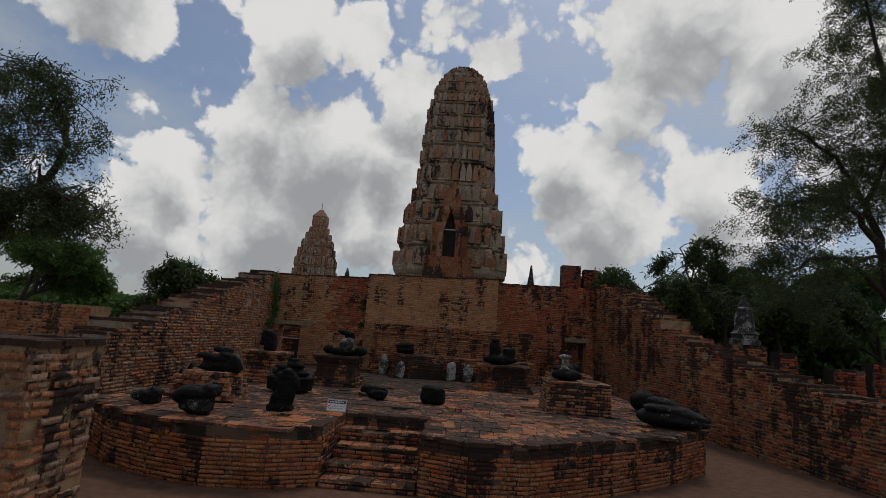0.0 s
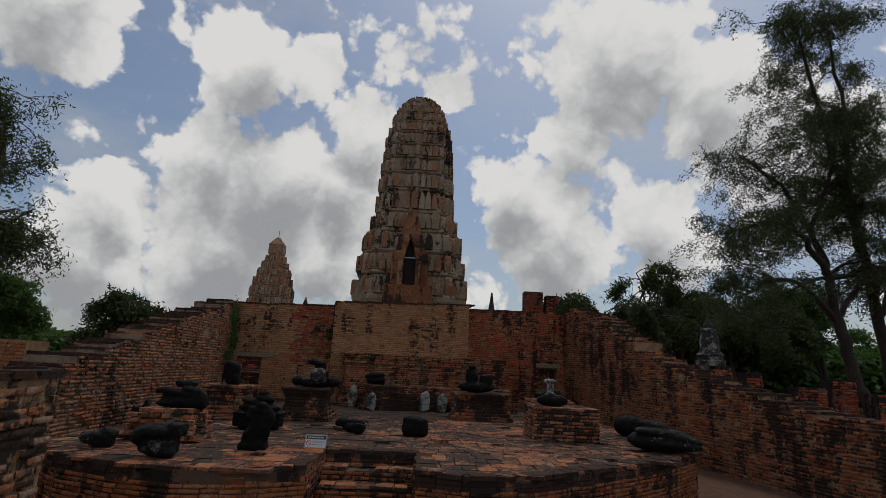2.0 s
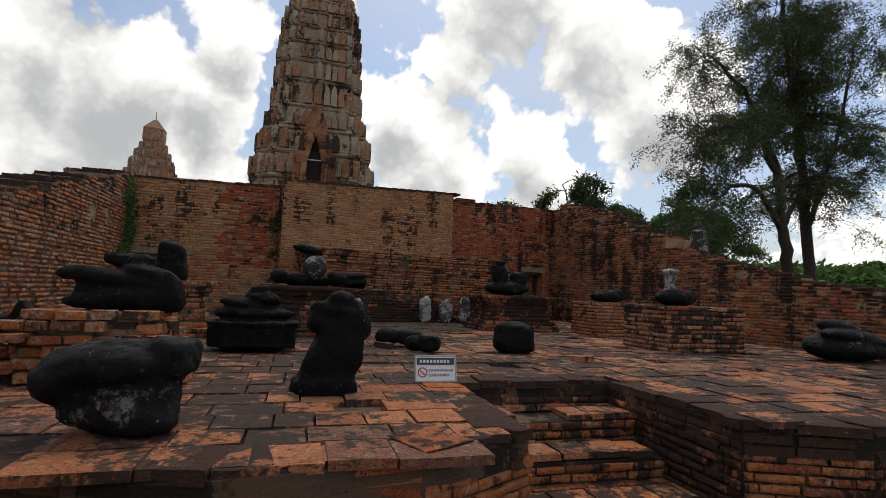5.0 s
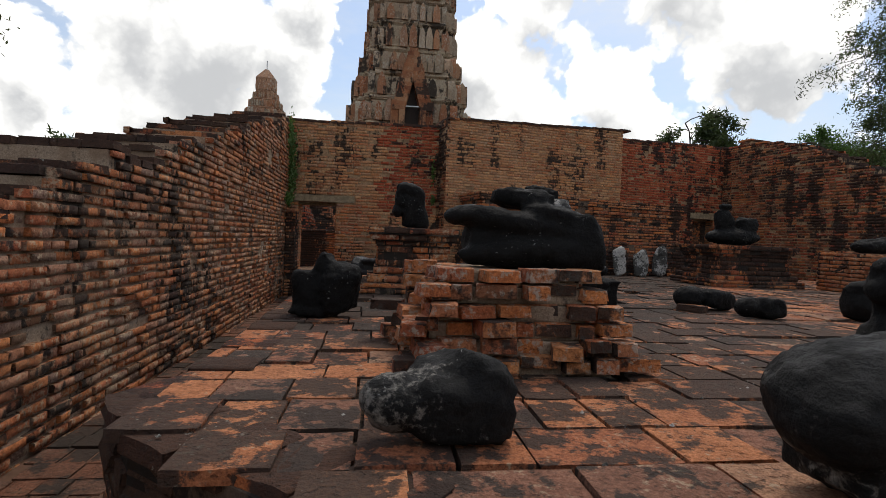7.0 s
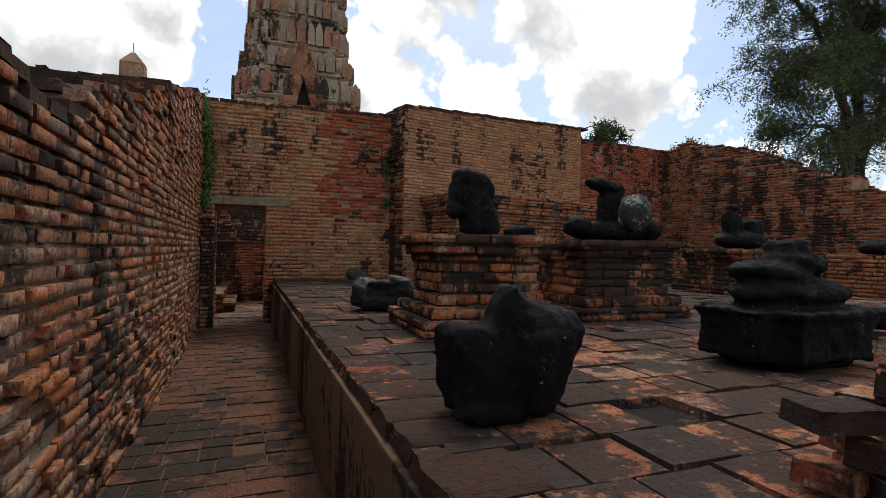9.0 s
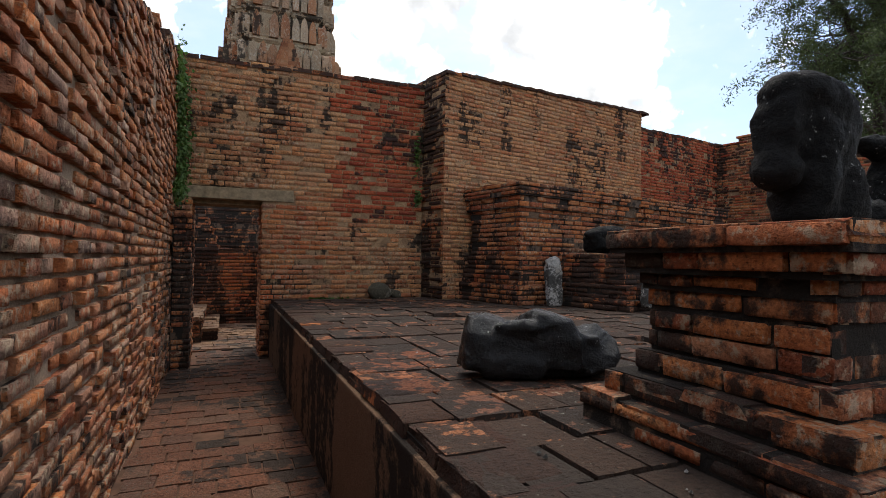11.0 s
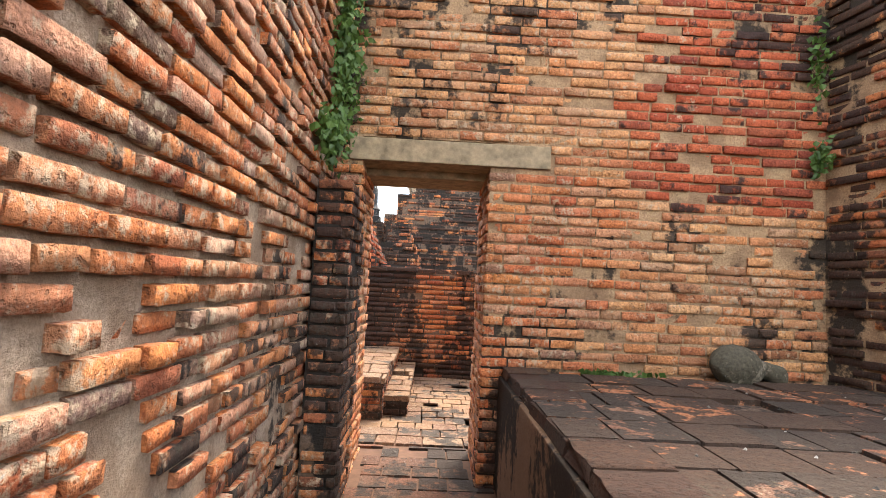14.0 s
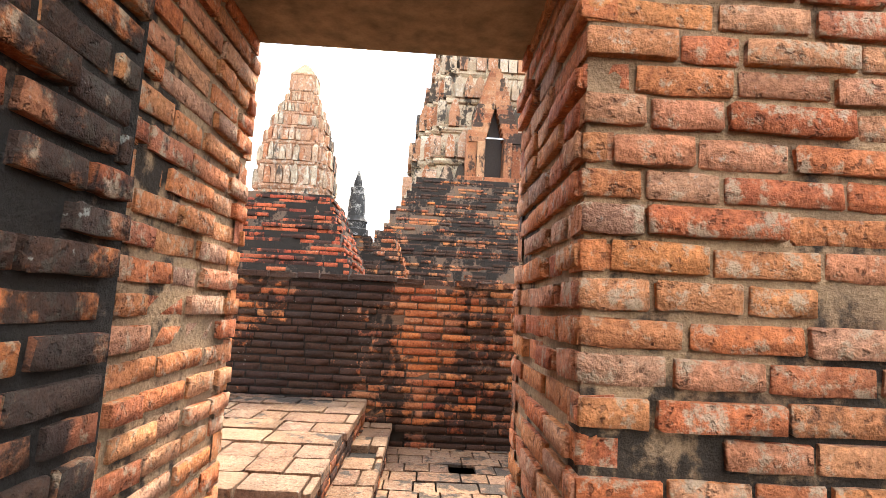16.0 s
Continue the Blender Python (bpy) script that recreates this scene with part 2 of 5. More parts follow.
M_CAP = brick_material("brick_cap", ORANGE, soot=0.35, smear=0.1, pale=0.1)
M_TILE = brick_material("clay_tile", [(0.33, 0.12, 0.065), (0.44, 0.17, 0.08), (0.50, 0.21, 0.10), (0.28, 0.12, 0.075), (0.20, 0.11, 0.08), (0.40, 0.22, 0.14)], soot=0.225, smear=0.16, pale=0.06, black=(0.036, 0.030, 0.025), mid=1.0, single=0.14, mottle=9.0)
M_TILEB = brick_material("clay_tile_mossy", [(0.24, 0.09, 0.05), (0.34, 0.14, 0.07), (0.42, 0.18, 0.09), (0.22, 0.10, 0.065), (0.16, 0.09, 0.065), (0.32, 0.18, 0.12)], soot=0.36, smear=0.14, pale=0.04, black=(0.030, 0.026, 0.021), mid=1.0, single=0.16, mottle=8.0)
M_PAVE = brick_material("paving_brick", [(0.19, 0.115, 0.07), (0.23, 0.135, 0.085), (0.17, 0.10, 0.07), (0.25, 0.165, 0.11)], soot=0.12, smear=0.3, pale=0.25, black=(0.04, 0.034, 0.028), mortar=(0.26, 0.19, 0.13))
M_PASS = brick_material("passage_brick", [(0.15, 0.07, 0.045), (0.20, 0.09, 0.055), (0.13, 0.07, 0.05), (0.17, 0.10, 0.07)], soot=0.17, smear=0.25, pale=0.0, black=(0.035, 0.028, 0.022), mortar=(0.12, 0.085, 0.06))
M_MORTAR = mortar_material("mortar", (0.40, 0.26, 0.15), 0.12)
M_DARKM = mortar_material("mortar_dark", (0.14, 0.10, 0.075), 0.24)
M_STATUE = stone_material("blackened_sandstone", (0.0095, 0.009, 0.0085), (0.07, 0.064, 0.055), 0.16, 0.62, 0.08)
M_TORSO = stone_material("blackened_sandstone_worn", (0.010, 0.0095, 0.009), (0.17, 0.155, 0.135), 0.48, 0.65, 0.15)
M_GLOSS = stone_material("blackened_sandstone_rubbed", (0.009, 0.0085, 0.008), (0.05, 0.047, 0.043), 0.2, 0.34, 0.3)
M_WORN = stone_material("worn_sandstone", (0.03, 0.028, 0.026), (0.30, 0.28, 0.25), 0.75, 0.6)
M_WHITE = stone_material("pale_sandstone", (0.06, 0.056, 0.05), (0.34, 0.32, 0.29), 0.9, 0.8)
M_BOULDER = stone_material("boulder_stone", (0.075, 0.065, 0.045), (0.20, 0.17, 0.125), 0.6, 0.85)
M_LINTEL = plain_material("concrete_lintel", (0.24, 0.18, 0.11), 0.85, 14.0, 0.55)
M_EARTH = plain_material("trodden_earth", (0.11, 0.056, 0.033), 0.95, 6.0, 0.5)
M_BARK = plain_material("bark", (0.045, 0.035, 0.028), 0.9, 14.0, 0.6)
M_LEAF = leaf_material("leaves_olive", (0.028, 0.045, 0.012), (0.085, 0.115, 0.035))
M_LEAFB = leaf_material("leaves_bright", (0.04, 0.085, 0.015), (0.10, 0.19, 0.04))
M_METAL = plain_material("grey_steel", (0.35, 0.36, 0.36), 0.45, 30.0, 0.15, 0.6)
M_SIGN = plain_material("sign_white", (0.72, 0.72, 0.70), 0.5, 40.0, 0.08)
M_INK = plain_material("sign_ink", (0.06, 0.07, 0.08), 0.6, 40.0, 0.1)
M_RED = plain_material("sign_red", (0.45, 0.03, 0.03), 0.6, 40.0, 0.1)
M_DARKHOLE = plain_material("painted_doorway_shade", (0.05, 0.04, 0.035), 0.95, 10.0, 0.3)


# ---- builders ----
X, Y, Z = Vector((1, 0, 0)), Vector((0, 1, 0)), Vector((0, 0, 1))


def mesh_object(name, verts, faces, mat, parent=None, smooth=False):
    me = bpy.data.meshes.new(name)
    me.from_pydata([tuple(v) for v in verts], [], [tuple(f) for f in faces])
    me.materials.append(mat)
    if smooth:
        me.polygons.foreach_set("use_smooth", [True] * len(me.polygons))
    ob = new(name, me)
    ob.parent = parent
    return ob


def part(name, bm, mat, parent=None, label="", smooth=False):
    me = bpy.data.meshes.new(name)
    bmesh.ops.recalc_face_normals(bm, faces=bm.faces)
    bm.to_mesh(me)
    bm.free()
    me.materials.append(mat)
    if smooth:
        me.polygons.foreach_set("use_smooth", [True] * len(me.polygons))
    ob = new(name, me)
    ob.parent = parent
    return tagged(ob, label)


def box_bm(lo, hi, bevel=0.0, bm=None, m=None):
    bm = bm or bmesh.new()
    c = [(a + b) / 2 for a, b in zip(lo, hi)]
    s = [b - a for a, b in zip(lo, hi)]
    mat = Matrix.Translation(c) @ Matrix.Diagonal((*s, 1))
    r = bmesh.ops.create_cube(bm, size=1, matrix=(m @ mat) if m else mat)
    if bevel:
        edges = {e for v in r["verts"] for e in v.link_edges}
        bmesh.ops.bevel(bm, geom=list(edges), offset=bevel, segments=2, affect="EDGES", profile=0.6)
    return bm


def prism(name, outline, axis, lo, hi, mat, parent=None):
    """A flat outline pushed from lo to hi along x or y."""
    n = len(outline)
    verts = []
    for d in (lo, hi):
        for p, z in outline:
            verts.append((d, p, z) if axis == "x" else (p, d, z))
    bm = bmesh.new()
    vs = [bm.verts.new(v) for v in verts]
    bm.faces.new(vs[:n])
    bm.faces.new(vs[n:][::-1])
    for i in range(n):
        j = (i + 1) % n
        bm.faces.new((vs[i], vs[j], vs[n + j], vs[n + i]))
    bmesh.ops.triangulate(bm, faces=bm.faces[:])
    return part(name, bm, mat, parent)


def stepped_body(name, steps, base, lo, hi, mat, drop=0.07):
    """A wall along y whose top goes in level runs (y0, y1, z)."""
    bm = bmesh.new()
    for i, (a, b, z) in enumerate(steps):
        z -= drop
        q = [[bm.verts.new((x, y, h)) for y, h in ((a, base), (b, base), (b, z), (a, z))] for x in (lo, hi)]
        bm.faces.new(q[0][::-1]), bm.faces.new(q[1])
        bm.faces.new((q[0][3], q[1][3], q[1][2], q[0][2]))
        for k, side in ((0, (0, 3)), (-1, (1, 2))):
            other = steps[i - 1][2] if k == 0 and i > 0 else steps[i + 1][2] if k == -1 and i + 1 < len(steps) else -9
            if other - drop < z:
                bm.faces.new((q[0][side[0]], q[1][side[0]], q[1][side[1]], q[0][side[1]]))
    return part(name, bm, mat)


# A brick, 1 x 1 x 1, its face at z = 0, its back at z = -1, with chipped edges.
def brick_shape(rng, chip):
    us, vs_ = [-0.5, -0.475, -0.15, 0.18, 0.475, 0.5], [-0.5, -0.42, 0.42, 0.5]
    nu, nv = len(us), len(vs_)
    verts = []
    for j in range(nv):
        for i in range(nu):
            rim = (i in (0, nu - 1)) + (j in (0, nv - 1))
            u, v = us[i] + rng.uniform(-0.006, 0.006), vs_[j] + rng.uniform(-0.02, 0.02)
            d = rng.uniform(-0.05, 0.02)
            if rim:
                d -= (0.02 + rng.uniform(0.0, 0.06)) * chip
                v *= 1 - rng.uniform(0.0, 0.14) * chip
            if rim == 2:
                d -= rng.uniform(0.02, 0.18) * chip
                u *= 1 - rng.uniform(0, 0.05) * chip
                v *= 1 - rng.uniform(0, 0.16) * chip
            verts.append((u, v, d))
    faces = [(j * nu + i, j * nu + i + 1, (j + 1) * nu + i + 1, (j + 1) * nu + i) for j in range(nv - 1) for i in range(nu - 1)]
    base = len(verts)
    corner = [0, nu - 1, nu * nv - 1, nu * (nv - 1)]
    for k in corner:
        u, v, d = verts[k]
        verts.append((math.copysign(0.5, u), math.copysign(0.5, v), -1.0))
    sides = [[i for i in range(nu)], [j * nu + nu - 1 for j in range(nv)], [(nv - 1) * nu + i for i in range(nu - 1, -1, -1)], [j * nu for j in range(nv - 1, -1, -1)]]
    for k, run in enumerate(sides):
        faces.append(tuple(reversed(run)) + (base + k, base + (k + 1) % 4))
    return np.array(verts), faces


RNG = random.Random(5)
SHAPES = [brick_shape(RNG, 1.0) for _ in range(14)]
FLAT_SHAPES = [brick_shape(RNG, 0.15) for _ in range(10)]
SHARED = {}


RING = np.array([i in (0, 5) or j in (0, 3) for j in range(4) for i in range(6)] + [True] * 4)


def crisp(me, count):
    """Keeps the rims of bricks sharp in an otherwise smooth-shaded mesh."""
    ring = np.tile(RING, count)
    ends = np.zeros(len(me.edges) * 2, dtype=np.int32)
    me.edges.foreach_get("vertices", ends)
    ends = ends.reshape(-1, 2)
    sharp = ring[ends[:, 0]] & ring[ends[:, 1]]
    me.attributes.new("sharp_edge", "BOOLEAN", "EDGE").data.foreach_set("value", sharp)


def courses(origin, u, n, length, height, keep=None, course=0.066, brick=(0.12, 0.26), gap=0.012, depth=0.07, rough=0.006, lost=0.0, seed=1, v=None, tilt=0.012, holes=()):
    """Bricks of a face that starts at origin, runs along u, rises along v and looks along n."""
    rng = random.Random(seed)
    u, n = Vector(u), Vector(n)
    v = Vector(v) if v else Z.copy()
    origin = Vector(origin)
    out = []
    rows = int(height / course)
    for r in range(rows):
        at = -rng.uniform(0, brick[1] * 0.6)
        wave = rng.uniform(-0.003, 0.003)
        while at < length:
            w = rng.uniform(*brick)
            a, b = max(at, 0.0), min(at + w, length)
            at += w
            mid = (r + 0.5) * course
            for h0, h1, v0, v1 in holes:
                if v0 < mid < v1 and a < h1 and b > h0:
                    a, b = (a, h0) if h0 - a > b - h1 else (h1, b)
            if b - a < 0.03:
                continue
            cu, cv = (a + b) / 2, (r + 0.5) * course
            if keep and not keep(cu, cv):
                continue
            if rng.random() < lost:
                continue
            h = course - gap * rng.uniform(0.7, 1.4)
            p = origin + u * cu + v * (cv + wave + rng.uniform(-0.002, 0.002)) + n * rng.gauss(0, rough)
            out.append((p, u, v, n, (b - a - gap * rng.uniform(0.7, 1.4), h, depth), rng.randrange(1000), rng.uniform(-tilt, tilt)))
    return out


def lay(bricks, mat, parent, single=None, name="brick", flat=False, limit=300):
    """Lays bricks on their wall: those that single() picks as pieces of their own, the rest joined."""
    shapes = FLAT_SHAPES if flat else SHAPES
    picked, rest = [], []
    for b in bricks:
        (picked if single and len(picked) < limit and single(b[0]) else rest).append(b)
    for p, u, v, n, (w, h, d), k, t in picked:
        key = (mat.name, flat, k % len(shapes))
        if key not in SHARED:
            me = bpy.data.meshes.new(name)
            vs, fs = shapes[k % len(shapes)]
            me.from_pydata([tuple(q) for q in vs], [], fs)
            me.materials.append(mat)
            me.polygons.foreach_set("use_smooth", [True] * len(me.polygons))
            crisp(me, 1)
            SHARED[key] = me
        ob = new(name, SHARED[key])
        ob.parent = parent
        m = Matrix((u, v, n)).transposed() @ Matrix.Rotation(t, 3, "Z") @ Matrix.Diagonal((w, h, d))
        ob.matrix_basis = Matrix.Translation(p) @ m.to_4x4()
    if rest:
        vs_all, fs_all, count = [], [], 0
        for p, u, v, n, (w, h, d), k, t in rest:
            vs, fs = shapes[k % len(shapes)]
            m = np.array(Matrix((u, v, n)).transposed() @ Matrix.Rotation(t, 3, "Z")) * np.array([w, h, d])
            vs_all.append(vs @ m.T + np.array(p))
            fs_all += [tuple(i + count for i in f) for f in fs]
            count += len(vs)
        ob = mesh_object(name + "_course", np.concatenate(vs_all).tolist(), fs_all, mat, parent, True)
        crisp(ob.data, len(rest))
        tagged(ob, kind="stuff")


def structure(ob, label, category="wall"):
    return tagged(ob, label, category, kind="structure")


# ---- the plan ----
import mathutils.geometry
BACK = 16.95         # face of the back wall, in the turned frame of the rear
LEFT, RIGHT = -5.92, 5.75
TOP, FLOOR = 0.60, -0.15
EDGE_L = -4.78
DOOR = (-5.74, -4.93, 1.88)
RDOOR = (4.75, 5.5, 2.0)
BUT = (-2.70, 1.88)  # the pale buttress
WALL_R = 6.6
# from the buttress on, the rear wall, the altar and the right-hand wall stand turned against the terrace
REAR = pose(-2.66, 16.95, 0, 0, 0, 12.0) @ pose(2.66, -16.95, 0)
BEND = -2.6


def rear(x, y, z=0.0):
    return tuple(REAR @ Vector((x, y, z)))


def along(points, at):
    for (a, za), (b, zb) in zip(points, points[1:]):
        if a <= at <= b:
            return za + (zb - za) * (at - a) / (b - a)
    return points[0][1] if at < points[0][0] else points[-1][1]


LEFT_TOP = [(4.9, 0.95), (7.0, 1.15), (8.2, 1.33), (8.8, 1.53), (9.4, 1.74), (10.4, 1.97), (12.1, 2.46), (13.2, 2.78), (14.4, 3.08), (15.2, 3.22), (16.0, 3.48), (17.2, 3.72)]
RIGHT_TOP = [(-9.0, 1.3), (6.5, 1.32), (7.5, 1.42), (8.5, 1.6), (9.7, 1.85), (11.2, 2.2), (12.0, 2.55), (13.0, 3.0), (14.0, 3.5), (15.0, 3.95), (15.8, 4.1), (17.2, 4.1)]


def stepped(points, y0, y1, course=0.066, seed=3):
    """A ruined top edge as short level runs, in whole courses."""
    rng = random.Random(seed)
    y, out = y0, []
    while y < y1:
        z = round(along(points, y) / course) * course + rng.choice((0, 0, 0, course, -course))
        w = rng.uniform(0.2, 0.45)
        out.append((y, min(y + w, y1), z))
        y += w
    return out


def run_top(steps, y):
    for a, b, z in steps:
        if a <= y <= b:
            return z
    return 0


# ground
rng = random.Random(2)
bm = bmesh.new()
bmesh.ops.create_grid(bm, x_segments=60, y_segments=60, size=1.0)
for q in bm.verts:
    q.co.x, q.co.y = math.copysign(abs(q.co.x) ** 4 * 900, q.co.x), 12 + math.copysign(abs(q.co.y) ** 4 * 900, q.co.y)
    f = min(1.0, max(0.0, (4.5 - q.co.y) / 6.0))
    q.co.z = FLOOR - 0.02 + 0.38 * f * f * (3 - 2 * f)
structure(part("ground", bm, M_EARTH), "bare brown trodden earth around the ruins", "ground")


def ruined_side_wall(name, face, back, points, y0, y1, mat, label, singles, seed, out, course=0.066, gap=0.015, rough=0.009, core=None, tilt=0.012):
    """A long wall along y with a stepped, ruined top; out is +1 where its face looks to +x."""
    steps = stepped(points, y0, y1, seed=seed)
    inset = (gap + (0.014 if core else 0.004)) * out
    body = structure(stepped_body(name, steps, FLOOR - 0.2, min(face - inset, back), max(face - inset, back), core or M_MORTAR), label)
    u = Y if out > 0 else -Y
    low = math.floor((FLOOR - 0.02) / course) * course
    o = Vector((face, y0 if out > 0 else y1, low))
    at = (lambda c: y0 + c) if out > 0 else (lambda c: y1 - c)
    bricks = courses(o, u, X * out, y1 - y0, 4.8, lambda a, z: z + low < run_top(steps, at(a)) - 0.03 and not (at(a) > 14.0 and out > 0 and noise.noise(Vector((at(a) * 2.6, (z + low) * 3.0, 7.0))) > 0.36), brick=(0.10, 0.26), rough=rough, lost=0.008, seed=seed, gap=gap, course=course, depth=0.10, tilt=tilt)
    lay(bricks, mat, body, singles)
    cap = []
    r = random.Random(seed + 9)
    for a, b, z in steps:
        x = min(face, back) + 0.01
        while x < max(face, back) - 0.14:
            w = min(r.uniform(0.2, 0.32), max(face, back) - x)
            for yy in (a + (b - a) * 0.25, a + (b - a) * 0.75):
                p = Vector((x + w / 2, yy + r.uniform(-0.03, 0.03), z - 0.012 + r.uniform(-0.01, 0.014)))
                cap.append((p, X, Y, Z, (w * 0.95, (b - a) * 0.52, 0.06), r.randrange(1000), r.uniform(-0.12, 0.12)))
            x += w
    lay(cap, M_CAP, body, None)
    # the outer face
    o2 = Vector((back, y1 if out > 0 else y0, 0))
    at2 = (lambda c: y1 - c) if out > 0 else (lambda c: y0 + c)
    lay(courses(o2, -u, X * -out, y1 - y0, 4.8, lambda a, z: z < run_top(steps, at2(a)) - 0.03, seed=seed + 1, brick=(0.2, 0.32), course=0.085), mat, body, None)
    return body, steps


left_wall, left_steps = ruined_side_wall("wall_left", LEFT, LEFT - 0.95, LEFT_TOP, 4.9, BACK, M_LEFT, "weathered orange brick wall with a stepped ruined top and black stains",
                                         lambda p: 12.4 < p.y < 16.6 and 0.4 < p.z < 1.7, 11, 1, 0.072, 0.016, 0.011, M_LEFTM, 0.02)
right_wall, right_steps = ruined_side_wall("wall_right", RIGHT, RIGHT + 0.95, RIGHT_TOP, -9.0, BACK, M_RIGHT, "brick side wall falling in ruined steps to a low wall",
                                           lambda p: 3.0 < p.y < 8.0 and 0.1 < p.z < 1.3, 17, -1)
right_wall.matrix_basis = REAR

# back wall with two doorways
BACK_TOP = [(-7.0, 3.66), (-5.9, 3.68), (-2.6, 3.74), (1.9, 3.95), (5.8, 4.08), (6.6, 4.08)]
THICK = 0.66


back_wall = bpy.data.objects.new("wall_back", None)
scene.collection.objects.link(back_wall)
structure(back_wall, "tall weathered brick back wall with a doorway at its end")
back_right = bpy.data.objects.new("wall_back", None)
scene.collection.objects.link(back_right)
back_right.matrix_basis = REAR
structure(back_right, "reddish weathered brick back wall with a low doorway")
g_ = 0.013
for x0, x1, z0 in ((-7.0, DOOR[0] - g_, FLOOR - 0.1), (DOOR[0] - g_, DOOR[1] + g_, DOOR[2] + 0.16), (DOOR[1] + g_, BEND, FLOOR - 0.1), (BEND, RDOOR[0] - g_, FLOOR - 0.1), (RDOOR[0] - g_, RDOOR[1] + g_, RDOOR[2] + 0.14), (RDOOR[1] + g_, WALL_R, FLOOR - 0.1)):
    n_cut = max(1, int((x1 - x0) / 0.5))
    xs = [x0 + (x1 - x0) * i / n_cut for i in range(n_cut + 1)]
    prism("wall_core", [(x, z0) for x in xs] + [(x, along(BACK_TOP, x) - 0.06) for x in reversed(xs)], "y", BACK + 0.011, BACK + THICK - 0.011, M_MORTAR, back_right if x0 >= BEND else back_wall)
HOLES = [(DOOR[0] + 7, DOOR[1] + 7, -1, DOOR[2] + 0.01), (DOOR[0] + 6.9, DOOR[1] + 7.40, DOOR[2] - 0.02, DOOR[2] + 0.15), (RDOOR[0] + 7, RDOOR[1] + 7, -1, RDOOR[2]), (RDOOR[0] + 6.9, RDOOR[1] + 7.1, RDOOR[2] - 0.02, RDOOR[2] + 0.15)]
BACK_HOLES = [(WALL_R - b, WALL_R - a, -1, h + 0.16) for a, b, h in (DOOR, RDOOR)]


def red_zone(x, z):
    edge = -3.92 + 0.12 * math.sin(z * 5.0) + 0.12 * math.sin(z * 13.0)
    return edge < x < BUT[0] + 0.02 and z > 1.70 + 0.05 * math.sin(x * 9)


all_back = courses((-7.0, BACK, -0.198), X, -Y, WALL_R + 7.0, 4.6, lambda c, z: z - 0.198 < along(BACK_TOP, c - 7.0) - 0.03, brick=(0.11, 0.27), rough=0.007, seed=23, gap=0.010, lost=0.003, holes=[(a, b, c + 0.198, d + 0.198) for a, b, c, d in HOLES])
near_door = lambda p: -5.95 < p.x < -3.7 and 0.1 < p.z < 2.0
mixed_zone = lambda p: p.x < -4.05 + 0.2 * math.sin(p.z * 6) and p.z < 1.86
lay([b for b in all_back if not red_zone(b[0].x, b[0].z) and b[0].x < BUT[0] and mixed_zone(b[0])], M_MIX, back_wall, near_door)
lay([b for b in all_back if not red_zone(b[0].x, b[0].z) and b[0].x < BUT[0] and not mixed_zone(b[0])], M_TANB, back_wall, near_door)
lay([b for b in all_back if red_zone(b[0].x, b[0].z) and b[0].x < BEND], M_REDB, back_wall, None)
lay([b for b in all_back if b[0].x > BUT[1]], M_REDB, back_right, None)
# far side and reveals of the doorways
far_side = courses((WALL_R, BACK + THICK, 0), -X, Y, WALL_R + 7.0, 4.6, lambda c, z: z < along(BACK_TOP, WALL_R - c) - 0.03, brick=(0.2, 0.32), course=0.085, seed=29, holes=BACK_HOLES)
lay([b for b in far_side if b[0].x < BEND], M_BRICK, back_wall)
lay([b for b in far_side if b[0].x >= BEND], M_BRICK, back_right)
for a, b, h in (DOOR, RDOOR):
    lay(courses((a, BACK, -0.198), Y, X, THICK, h + 0.198, seed=31, brick=(0.11, 0.26), rough=0.006, gap=0.016), M_MIX, back_wall if a < 0 else back_right, lambda p: p.x < 0 and 0.5 < p.z < 2.1)
    lay(courses((b, BACK + THICK, -0.198), -Y, -X, THICK, h + 0.198, seed=37, brick=(0.11, 0.26), rough=0.006, gap=0.016), M_MIX, back_wall if a < 0 else back_right, lambda p: p.x < 0 and 0.5 < p.z < 2.1)
infill = part("infill", box_bm((RDOOR[0] - 0.02, BACK + 0.3, FLOOR), (RDOOR[1] + 0.02, BACK + 0.5, RDOOR[2])), M_DARKM, back_right, "blackened brick filling in the low doorway")
lay(courses((RDOOR[0], BACK + 0.29, FLOOR), X, -Y, RDOOR[1] - RDOOR[0], RDOOR[2] - FLOOR, seed=39), M_BLACKB, back_right)
# coping
cap, r = [], random.Random(77)
x = -7.0
while x < WALL_R:
    w = r.uniform(0.2, 0.32)
    y = BACK - 0.02
    while y < BACK + THICK:
        d = r.uniform(0.24, 0.34)
        cap.append((Vector((x + w / 2, y + d / 2, along(BACK_TOP, x) - 0.01 + r.uniform(-0.012, 0.012))), X, Y, Z, (w * 0.95, d * 0.95, 0.06), r.randrange(1000), r.uniform(-0.05, 0.05)))
        y += d
    x += w
lay([c for c in cap if c[0].x < BEND], M_CAP, back_wall)
lay([c for c in cap if c[0].x >= BEND], M_CAP, back_right)
# lintels
for a, b, h, r_out in ((*DOOR, 0.40), (*RDOOR, 0.1)):
    bm = box_bm((a - 0.10, BACK - 0.012, h), (b + r_out, BACK + 0.25, h + 0.15), 0.008)
    box_bm((a - 0.06, BACK + 0.25, h - 0.05), (b + 0.06, BACK + THICK - 0.01, h + 0.16), 0.008, bm)
    part("lintel", bm, M_LINTEL, back_wall if a < 0 else back_right, "cracked grey-brown concrete lintel")

